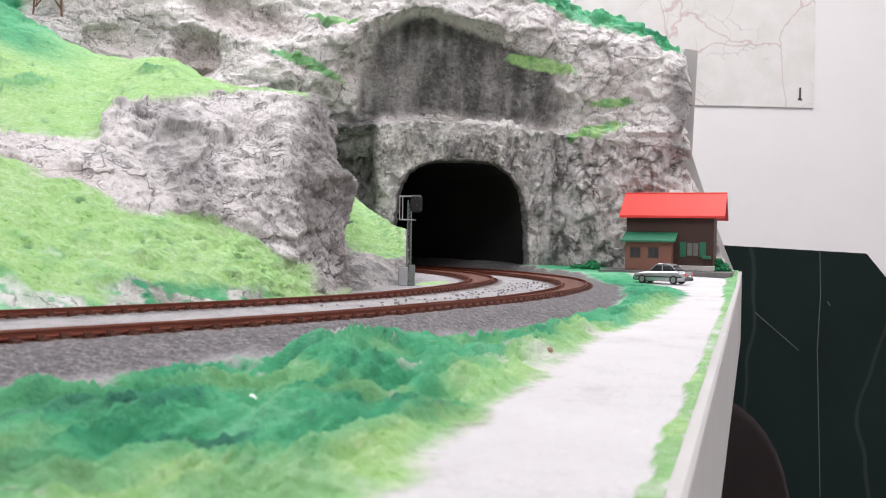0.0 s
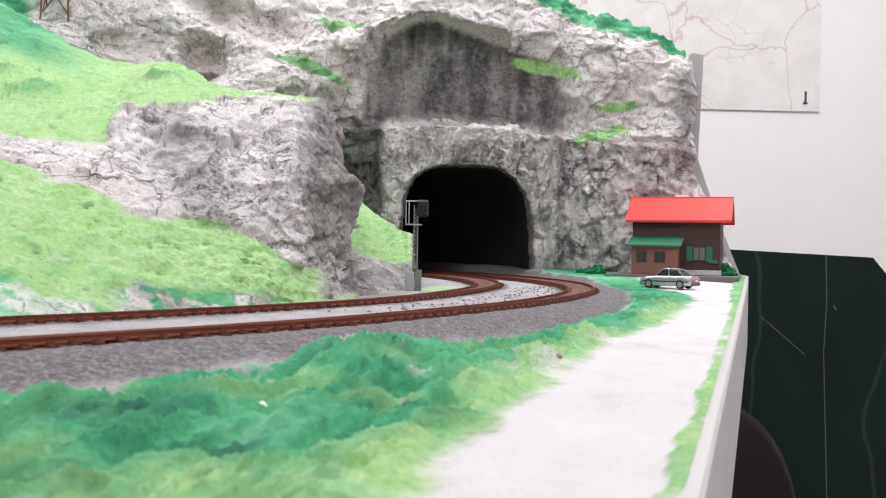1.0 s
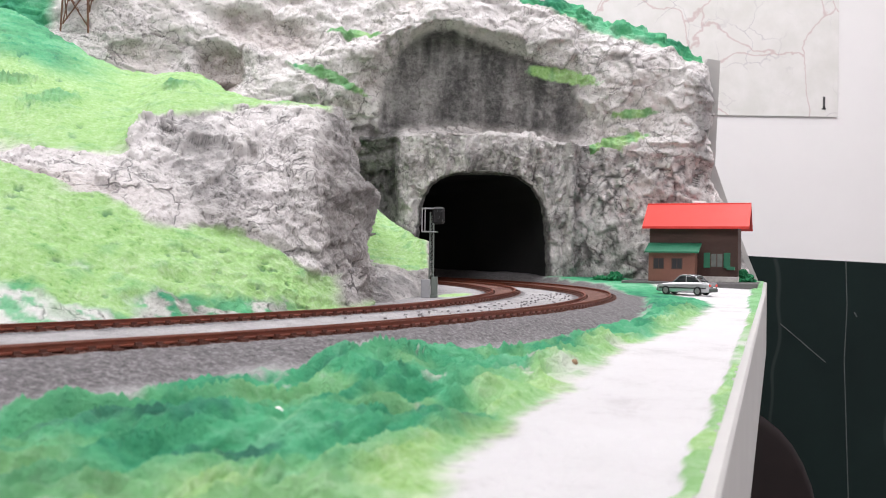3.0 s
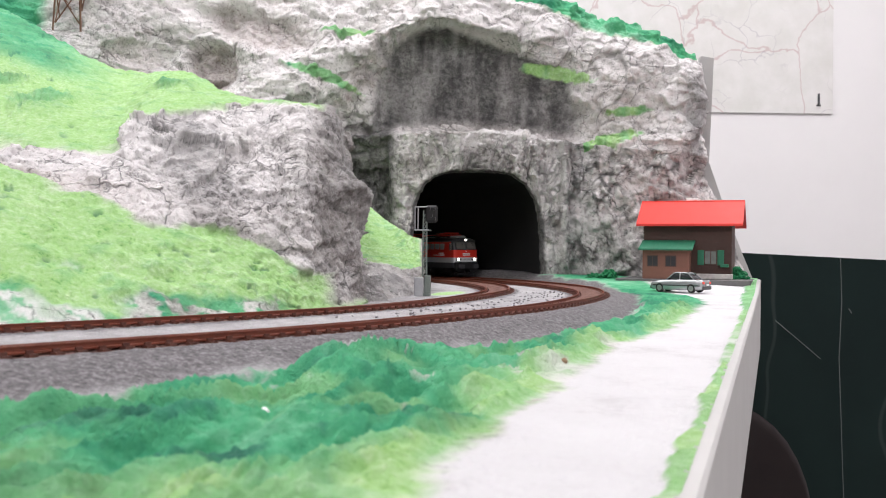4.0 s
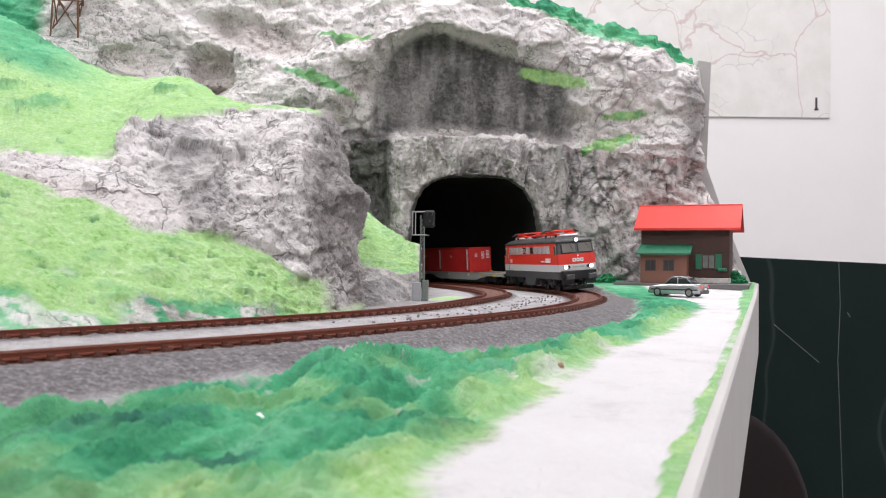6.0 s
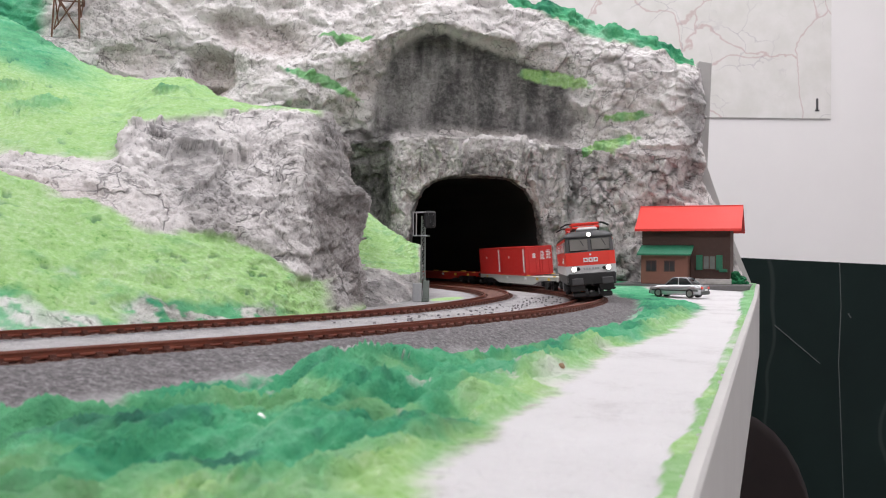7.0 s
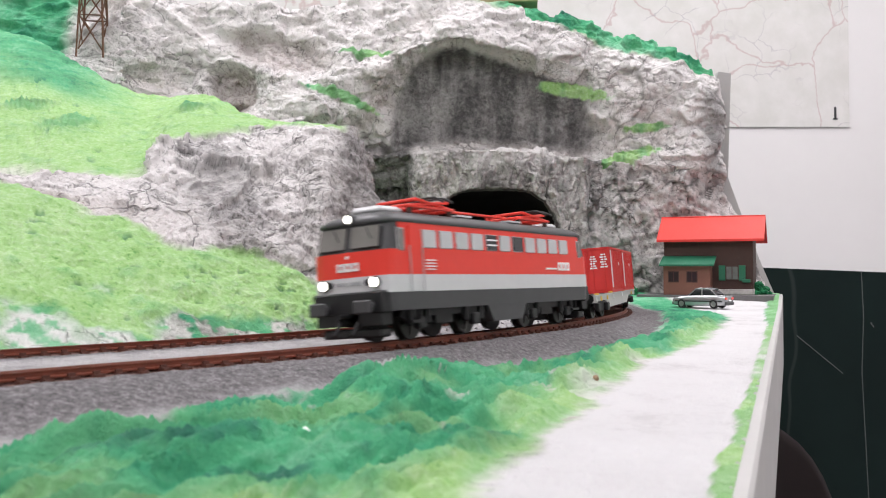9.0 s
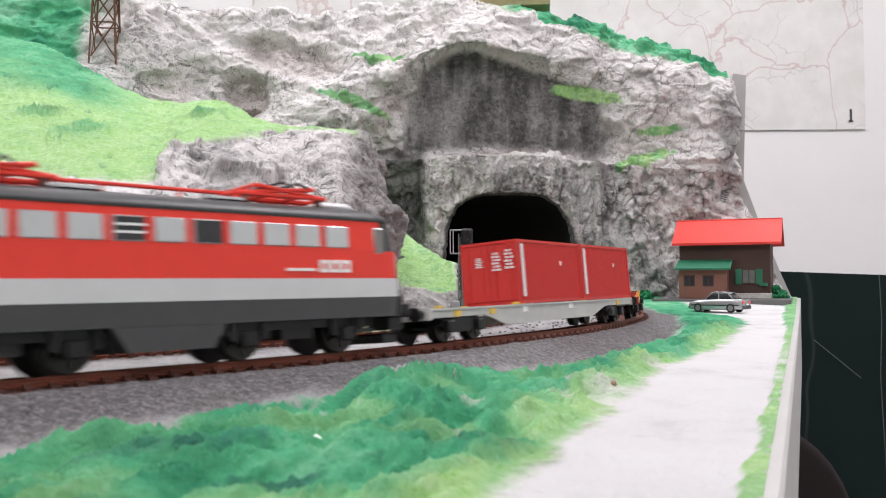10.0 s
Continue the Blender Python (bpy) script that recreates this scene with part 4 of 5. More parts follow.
    for x in (px0 - 0.003, px1 + 0.0035):
        vs.append([bm.verts.new(p) for p in ((x, -0.0004, 0.0365), (x, py - 0.005, 0.0285), (x, py - 0.005, 0.0270), (x, -0.0004, 0.0348))])
    for i in range(4):
        bm.faces.new((vs[0][i], vs[0][(i + 1) % 4], vs[1][(i + 1) % 4], vs[1][i]))
    bm.faces.new(vs[0][::-1])
    bm.faces.new(vs[1])
    bmesh.ops.recalc_face_normals(bm, faces=bm.faces)
    pr = part("porch_roof", bm, M_GREENROOF, ob, "green tin porch roof")
    for k in range(9):
        x = px0 - 0.002 + k * 0.0054
        part("seam", rods(((x, -0.001, 0.0364), (x, py - 0.005, 0.0286)), r=0.0002, sides=4), M_GREENROOF, pr)
    # shuttered window and flower box
    x = 0.021
    win = part("window", boxes((x - 0.0056, x + 0.0056, -0.0014, 0.0004, 0.0145, 0.0275)), M_BROWN, ob, "brown framed window")
    part("pane", boxes((x - 0.0048, x - 0.0004, -0.0017, -0.0013, 0.0153, 0.0267), (x + 0.0004, x + 0.0048, -0.0017, -0.0013, 0.0153, 0.0267)), M_DIMPANE, win)
    for sx in (-1, 1):
        c = x + sx * 0.0086
        sh = part("shutter", boxes((c - 0.0028, c + 0.0028, -0.0020, -0.0007, 0.0142, 0.0278), bevel=0.0002), M_GREENROOF, ob, "green louvred shutter")
        for k in range(5):
            part("slat", boxes((c - 0.0022, c + 0.0022, -0.0024, -0.0019, 0.0155 + k * 0.0024, 0.0170 + k * 0.0024)), M_GREENROOF, sh)
    part("flower_box", boxes((0.0295, 0.0365, -0.004, -0.0007, 0.0125, 0.0155), bevel=0.0004), M_GREENROOF, ob, "green flower box")


house()


def shrub(x, y, z, r, seed):
    ob = thing("shrub", "dark green foam shrub beside the house", "shrub", "shrubs", at=pose(x, y, z))
    rnd = random.Random(seed)
    bm = bmesh.new()
    for k in range(160):
        a, b = rnd.uniform(0, 6.28), rnd.random()
        rr = r * rnd.uniform(0.25, 0.95)
        p = Vector((math.cos(a) * rr, math.sin(a) * rr * 0.7, r * 0.9 * b * (1 - (rr / r) ** 2) ** 0.5 + r * 0.1))
        q = bmesh.ops.create_icosphere(bm, subdivisions=1, radius=r * rnd.uniform(0.08, 0.17), matrix=Matrix.Translation(p))
        for v in q["verts"]:
            v.co += Vector((rnd.uniform(-1, 1), rnd.uniform(-1, 1), rnd.uniform(-1, 1))) * r * 0.05
    part("foliage", bm, M_SHRUB, ob)


shrub(0.268, 0.822, 0.002, 0.016, 1)
shrub(0.161, 0.860, 0.002, 0.011, 2)
shrub(0.150, 0.872, 0.0, 0.009, 3)


# ---- car ----
def car():
    """Silver saloon, 51 mm long; front along +x."""
    ob = thing("silver_car", "small silver saloon model car parked on the white road", "car", at=pose(0.1930, 0.722, -0.0028, 0, 0, 140) @ Matrix.Diagonal((0.88, 0.88, 0.99, 1)))
    mm = 0.001

    def section(x, w, z0, z1, shoulder):
        """One ring across the body."""
        pts = [(-w * 0.90, z0), (-w, z0 + 1.2), (-w, z0 + (z1 - z0) * shoulder), (-w * 0.93, z1 - 0.3), (-w * 0.8, z1), (w * 0.8, z1), (w * 0.93, z1 - 0.3), (w, z0 + (z1 - z0) * shoulder), (w, z0 + 1.2), (w * 0.90, z0)]
        return [(x * mm, y * mm, z * mm) for y, z in pts]
    low = [section(*a) for a in ((-25.5, 8.0, 3.0, 9.3, .7), (-24.8, 9.2, 2.6, 10.3, .7), (-18, 9.8, 2.2, 10.8, .7), (-9, 9.9, 2.0, 10.6, .72), (4, 9.9, 2.0, 10.3, .72), (10, 9.9, 2.0, 10.0, .72), (18, 9.7, 2.1, 9.3, .72), (23.5, 9.0, 2.4, 8.4, .7), (25.3, 7.6, 3.0, 7.4, .7))]
    body = part("body", rings(low), M_SILVER, ob, "", True)
    roof = [section(*a) for a in ((-17.0, 8.3, 10.2, 10.9, .5), (-11.0, 7.6, 10.2, 15.0, .5), (-6, 7.3, 10.2, 16.0, .5), (0, 7.2, 10.2, 16.0, .5), (3.5, 7.3, 10.2, 15.2, .5), (10.0, 8.3, 9.8, 10.4, .5))]
    part("greenhouse", rings(roof), M_DARKPANE, ob, "dark tinted windows", True)
    top = [section(*a) for a in ((-12.2, 7.3, 14.4, 14.9, .5), (-6, 7.2, 15.3, 16.2, .5), (0, 7.1, 15.3, 16.2, .5), (3.6, 7.1, 14.7, 15.3, .5))]
    part("roof", rings(top), M_SILVER, ob, "", True)
    for sy in (-1, 1):
        for a, b in (((-17, 8.4, 10.6), (-11.6, 7.5, 15.0)), ((-3.2, 7.9, 10.4), (-3.2, 7.35, 15.6)), ((9.6, 8.4, 10.2), (3.4, 7.3, 15.1))):
            part("pillar", rods((tuple(v * mm * (sy if i == 1 else 1) for i, v in enumerate(a)), tuple(v * mm * (sy if i == 1 else 1) for i, v in enumerate(b))), r=0.0005), M_SILVER, ob)
        part("trim_strip", boxes((-0.023, 0.022, sy * 0.0099 - 0.0002, sy * 0.0099 + 0.0002, 0.0054, 0.0062)), M_BLACK, ob)
        for x in (-14.8, 15.6):
            bm = bmesh.new()
            rod(bm, (x * mm, sy * 0.0068, 0.0036), (x * mm, sy * 0.0101, 0.0036), 0.0036, 20)
            wh = part("wheel", bm, M_TYRE, ob, "black tyre")
            bm = bmesh.new()
            rod(bm, (x * mm, sy * 0.0095, 0.0036), (x * mm, sy * 0.0103, 0.0036), 0.0023, 16)
            part("rim", bm, M_STEEL, wh)
        part("tail_light", boxes((-0.0257, -0.0240, sy * 0.0068 - 0.0019, sy * 0.0068 + 0.0019, 0.0072, 0.0090)), M_RED, ob, "red tail light")
        part("head_light", boxes((0.0238, 0.0252, sy * 0.0060 - 0.0018, sy * 0.0060 + 0.0018, 0.0056, 0.0072)), M_PANE, ob)
    part("rear_bumper", boxes((-0.0262, -0.0242, -0.0088, 0.0088, 0.0028, 0.0056), bevel=0.0005), M_GREY, ob)
    part("front_bumper", boxes((0.0240, 0.0260, -0.0080, 0.0080, 0.0028, 0.0052), bevel=0.0005), M_GREY, ob)
    part("plate", boxes((-0.0265, -0.0261, -0.0026, 0.0026, 0.0060, 0.0072)), M_DECAL, ob)


car()


# ---- wall map, dark board, chair ----
def map_material():
    m, nt, b = nodes_of("printed_map", 0.55)
    co = nt.nodes.new("ShaderNodeTexCoord")
    warp = add(nt, "ShaderNodeTexNoise", Scale=9.0, Detail=5.0)
    nt.links.new(co.outputs["Object"], warp.inputs["Vector"])
    v = nt.nodes.new("ShaderNodeVectorMath")
    v.operation = "MULTIPLY_ADD"
    nt.links.new(warp.outputs["Color"], v.inputs[0])
    v.inputs[1].default_value = (0.11, 0.11, 0.11)
    nt.links.new(co.outputs["Object"], v.inputs[2])

    def web(scale, w0, w1):
        vor = nt.nodes.new("ShaderNodeTexVoronoi")
        vor.feature = "DISTANCE_TO_EDGE"
        vor.inputs["Scale"].default_value = scale
        nt.links.new(v.outputs[0], vor.inputs["Vector"])
        r = ramp(nt, vor.outputs["Distance"], [(w0, (1, 1, 1)), (w1, (0, 0, 0))])
        return r
    paper = ramp(nt, grain(nt, 14, 5), [(0.35, (0.66, 0.66, 0.63)), (0.65, (0.76, 0.75, 0.74))])
    paper = mixc(nt, maths(nt, "MULTIPLY", grain(nt, 3, 3), 0.35), paper, (0.72, 0.66, 0.62))
    lines = maths(nt, "MULTIPLY", web(5.0, 0.004, 0.014), 0.45)
    c = mixc(nt, lines, paper, (0.45, 0.25, 0.25))
    keep = ramp(nt, grain(nt, 6, 2), [(0.45, (0, 0, 0)), (0.6, (1, 1, 1))])
    c = mixc(nt, maths(nt, "MULTIPLY", maths(nt, "MULTIPLY", web(11.0, 0.004, 0.018), 0.5), keep), c, (0.36, 0.33, 0.37))
    nt.links.new(c, b.inputs["Base Color"])
    return m


def wall_map():
    ob = thing("wall_map", "large pale printed map with fine grey lines on the wall", "map", at=pose(0.0, 2.196, 0.392))
    part("paper", boxes((-0.55, 0.975, -0.0015, 0.0015, 0.0, 1.05)), map_material(), ob)
    part("scale_mark", boxes((0.937, 0.942, -0.0035, -0.002, 0.02, 0.05), (0.934, 0.945, -0.0035, -0.002, 0.018, 0.022)), M_GREY, ob)
    for x in (-0.52, 0.95):
        part("tack", rods(((x, -0.006, 1.02), (x, -0.0015, 1.02)), r=0.006, sides=10), M_STEEL, ob)


wall_map()


def board_material():
    m, nt, b = nodes_of("dark_green_board", 0.6)
    b.inputs["Specular IOR Level"].default_value = 0.15
    c = ramp(nt, grain(nt, 5, 5), [(0.3, (0.004, 0.010, 0.0095)), (0.7, (0.0065, 0.016, 0.0145))])
    w = add(nt, "ShaderNodeTexWave", Scale=1.3, Distortion=6.0, Detail=3.0)
    co = nt.nodes.new("ShaderNodeTexCoord")
    nt.links.new(co.outputs["Object"], w.inputs["Vector"])
    s = ramp(nt, w.outputs["Fac"], [(0.997, (0, 0, 0)), (1.0, (1, 1, 1))])
    c = mixc(nt, maths(nt, "MULTIPLY", s, 0.15), c, (0.12, 0.14, 0.13))
    nt.links.new(c, b.inputs["Base Color"])
    return m


def dark_board():
    ob = thing("dark_board", "upright dark green board with chalky scratches and a cut corner", "board", at=pose(0.0, 1.60, 0.0, 0, 0, 0))
    part("panel", prism([(0.30, -0.95), (1.05, -0.95), (1.05, -0.25), (0.812, 0.027), (0.572, 0.036), (0.30, 0.046)], 0.0, 0.02), board_material(), ob)
    chalk = paint("chalk_trace", (0.10, 0.11, 0.11), 0.9)
    part("crease", rods(((0.725, -0.0003, 0.031), (0.728, -0.0003, -0.05), (0.0, 0, 0))[:2], ((0.728, -0.0003, -0.05), (0.724, -0.0003, -0.15)), ((0.724, -0.0003, -0.15), (0.735, -0.0003, -0.42)), r=0.0008, sides=5), chalk, ob)
    part("scratch", rods(((0.608, -0.0003, -0.085), (0.69, -0.0003, -0.153)), r=0.0009, sides=5), chalk, ob)
    part("scratch", rods(((0.741, -0.0003, -0.062), (0.746, -0.0003, -0.07)), r=0.0012, sides=5), chalk, ob)


dark_board()


def chair():
    leather = paint("dark_brown_leather", (0.012, 0.008, 0.008), 0.6, 0.0, 0.2, 60)
    leather.node_tree.nodes["Principled BSDF"].inputs["Specular IOR Level"].default_value = 0.15
    ob = thing("swivel_chair", "dark brown chair with a rounded backrest standing behind the layout", "chair", at=pose(0.308, 1.10, -0.955))
    loops = []
    for d, g in ((-0.03, 0.94), (-0.015, 1.0), (0.02, 1.0), (0.035, 0.93)):
        loop = []
        for k in range(40):
            a = 2 * math.pi * k / 40
            c, s = math.cos(a), math.sin(a)
            loop.append((0.155 * g * math.copysign(abs(c) ** 0.8, c), d, 0.595 + 0.215 * g * math.copysign(abs(s) ** 0.8, s)))
        loops.append(loop)
    part("backrest", rings(loops), leather, ob, "", True)
    part("seat", boxes((-0.21, 0.21, 0.02, 0.44, 0.40, 0.47), bevel=0.02), leather, ob)
    part("bracket", boxes((-0.03, 0.03, 0.036, 0.06, 0.36, 0.55), bevel=0.004), M_BLACK, ob)
    part("column", rods(((0, 0.22, 0.06), (0, 0.22, 0.40)), r=0.025, sides=16), M_BLACK, ob)
    for k in range(5):
        a = 2 * math.pi * k / 5
        part("foot", rods(((0, 0.22, 0.06), (0.26 * math.cos(a), 0.22 + 0.26 * math.sin(a), 0.03)), r=0.015, sides=8), M_BLACK, ob)
        part("castor", rods(((0.26 * math.cos(a) - 0.02, 0.22 + 0.26 * math.sin(a), 0.025), (0.26 * math.cos(a) + 0.02, 0.22 + 0.26 * math.sin(a), 0.025)), r=0.025, sides=12), M_BLACK, ob)


chair()


# ---- things on the hilltop ----
def trestle():
    ob = thing("timber_trestle", "brown timber trestle tower on the hilltop", "tower", at=pose(-0.365, 0.872, 0.236, 0, 0, 10))
    w = 0.011
    for x, y in ((-w, -w), (w, -w), (w, w), (-w, w)):
        part("post", rods(((x * 1.15, y * 1.15, 0), (x * 0.9, y * 0.9, 0.075)), r=0.0010, sides=6), M_TIMBER, ob)
    for a, b in (((-w, -w), (w, -w)), ((w, -w), (w, w)), ((w, w), (-w, w)), ((-w, w), (-w, -w))):
        for z0, z1 in ((0.008, 0.042), (0.042, 0.074)):
            part("brace", rods(((a[0], a[1], z0), (b[0], b[1], z1)), r=0.0007, sides=5), M_TIMBER, ob)
            part("brace", rods(((b[0], b[1], z0), (a[0], a[1], z1)), r=0.0007, sides=5), M_TIMBER, ob)
        part("rail", rods(((a[0], a[1], 0.042), (b[0], b[1], 0.042)), r=0.0007, sides=5), M_TIMBER, ob)
    part("deck", boxes((-0.022, 0.060, -0.018, 0.018, 0.075, 0.078)), M_TIMBER, ob)


trestle()


def summit_deck():
    ob = thing("wooden_platform", "pale wooden plank platform on the hilltop", "platform", at=pose(0.022, 1.030, 0.3470, 0, 0, -4))
    wood = paint("pale_planks", (0.42, 0.36, 0.20), 0.7, 0.0, 0.2, 200)
    for k in range(11):
        part("plank", boxes((-0.062 + k * 0.0115, -0.052 + k * 0.0115, -0.02, 0.05, 0.004, 0.0065)), wood, ob)
    part("base", boxes((-0.066, 0.068, -0.022, 0.052, -0.012, 0.0035), bevel=0.0006), wood, ob)
    part("beam", boxes((-0.064, 0.066, -0.026, -0.0225, -0.002, 0.0045)), wood, ob)


summit_deck()


def stone(x, y, z, r, seed, label, mat):
    rnd = random.Random(seed)
    bm = bmesh.new()
    bmesh.ops.create_icosphere(bm, subdivisions=2, radius=r)
    for v in bm.verts:
        v.co *= 1 + 0.25 * noise.noise(v.co * (2.2 / r) + Vector((seed, 0, 0)))
        v.co.z *= 0.8
    ob = tagged(part("stone", bm, mat, None, "", True), label, "stone", "loose stones")
    ob.matrix_world = pose(x, y, z, rnd.uniform(0, 40), rnd.uniform(0, 40), rnd.uniform(0, 360))


M_BROWNSTONE = paint("brown_stone", (0.30, 0.20, 0.12), 0.85, 0.0, 0.3, 400, 0.0004)
stone(-0.191, 0.596, 0.1125, 0.0036, 3, "small brown stone lying on the turf slope", M_BROWNSTONE)
stone(-0.0375, 0.205, -0.0100, 0.0013, 5, "small white plaster crumb on the green bank", M_DECAL)
stone(0.0385, 0.292, -0.0085, 0.0013, 7, "small brown stone at the road edge", M_BROWNSTONE)


def rubble():
    rnd = random.Random(12)
    bm = bmesh.new()
    for k in range(150):
        s, q = rnd.uniform(0.62, 0.98), rnd.uniform(-0.052, -0.017)
        p, w = outer_line.at(s), outer_line.way(s)
        r = rnd.uniform(0.0003, 0.0007)
        box(bm, -r, r, -r * 0.7, r * 0.7, -r * 0.5, r * 0.5, m=pose(p[0] + w[1] * q, p[1] - w[0] * q, -0.0026, rnd.uniform(-30, 30), rnd.uniform(-30, 30), rnd.uniform(0, 360)))
    tagged(part("ballast_chips", bm, paint("ballast_chip", (0.2, 0.19, 0.195), 0.85, 0.0, 0.3, 600)), "dark loose ballast chips between the tracks", "gravel", kind="stuff")


rubble()


# ---- the train; front along +x, origin on the rails ----
def plan_ring(z, hx, hy, corner, taper=0.0):
    """A body outline at height z: hx, hy half length and width, ends drawn in by the taper."""
    pts = []
    for sx in (1, -1):
        e = hx
        q = [(e - corner, hy), (e - corner * 0.3, hy - taper * 0.5), (e, hy - corner * 0.8 - taper), (e + 0.0008, 0.0), (e, -hy + corner * 0.8 + taper), (e - corner * 0.3, -hy + taper * 0.5), (e - corner, -hy)]
        pts += [(sx * a, sx * b, z) for a, b in q]
    return pts


def wheelset(parent, x, r, halfgauge=0.0072):
    bm = bmesh.new()
    rod(bm, (0, -halfgauge, 0), (0, halfgauge, 0), 0.0012, 8)
    for sy in (-1, 1):
        rod(bm, (0, sy * halfgauge, 0), (0, sy * (halfgauge + 0.0028), 0), r, 22)
        rod(bm, (0, sy * (halfgauge - 0.0008), 0), (0, sy * halfgauge, 0), r + 0.0007, 22)
        for k in range(6):
            a = math.pi * k / 3
            rod(bm, (math.cos(a) * r * 0.25, sy * (halfgauge + 0.0029), math.sin(a) * r * 0.25), (math.cos(a) * r * 0.8, sy * (halfgauge + 0.0029), math.sin(a) * r * 0.8), 0.0004, 4)
    ws = part("wheelset", bm, M_WHEEL, parent, "dark steel wheels on an axle")
    ws["radius"] = r
    ws.location = (x, 0, r)
    return ws


M_WHEEL = paint("dark_wheel_steel", (0.03, 0.028, 0.027), 0.4, 0.5, 0.2, 400)
MOVING = []


def bogie(vehicle, x, wheelbase, r, loco=False):
    b = new("bogie")
    b.parent = vehicle
    b.location = (x, 0, 0)
    h = wheelbase / 2
    y = 0.0125 if loco else 0.0112
    for sy in (-1, 1):
        if loco:
            out = [(-h - 0.011, 0.0085), (-h - 0.008, 0.0125), (-0.006, 0.0125), (-0.004, 0.0105), (0.004, 0.0105), (0.006, 0.0125), (h + 0.008, 0.0125), (h + 0.011, 0.0085),
                   (h + 0.004, 0.0050), (h - 0.004, 0.0050), (h - 0.008, 0.0080), (-h + 0.008, 0.0080), (-h + 0.004, 0.0050), (-h - 0.004, 0.0050)]
        else:
            out = [(-h - 0.005, 0.0065), (-h - 0.004, 0.0085), (-0.005, 0.0085), (0.005, 0.0085), (h + 0.004, 0.0085), (h + 0.005, 0.0065), (h + 0.002, 0.0045), (h - 0.003, 0.0045), (0.004, 0.0035), (-0.004, 0.0035), (-h + 0.003, 0.0045), (-h - 0.002, 0.0045)]
        part("side_frame", prism(out, sy * y - 0.0009, sy * y + 0.0009), M_BLACK, b)
        for ax in (-h, h):
            part("axle_box", boxes((ax - 0.0025, ax + 0.0025, sy * y + sy * 0.0018 - 0.0014, sy * y + sy * 0.0018 + 0.0014, 0.0035, 0.0080), bevel=0.0005), M_BLACK, b)
            if loco:
                for q in (-0.0055, 0.0055):
                    bm = bmesh.new()
                    rod(bm, (ax + q, sy * (y + 0.0014), 0.0055), (ax + q, sy * (y + 0.0014), 0.0105), 0.0014, 10)
                    part("spring", bm, M_BLACK, b)
    part("bolster", boxes((-0.006, 0.006, -y, y, 0.005, 0.009)), M_BLACK, b)
    sets = [wheelset(b, s * h, r) for s in (-1, 1)]
    return b, sets


def buffers(ob, hx, z, out):
    for sx in (-1, 1):
        for sy in (-1, 1):
            bm = bmesh.new()
            rod(bm, (sx * hx, sy * 0.0101, z), (sx * (hx + out - 0.0006), sy * 0.0101, z), 0.0016, 12)
            rod(bm, (sx * (hx + out - 0.0012), sy * 0.0101, z), (sx * (hx + out), sy * 0.0101, z), 0.0026, 16)
            part("buffer", bm, M_BLACK, ob)


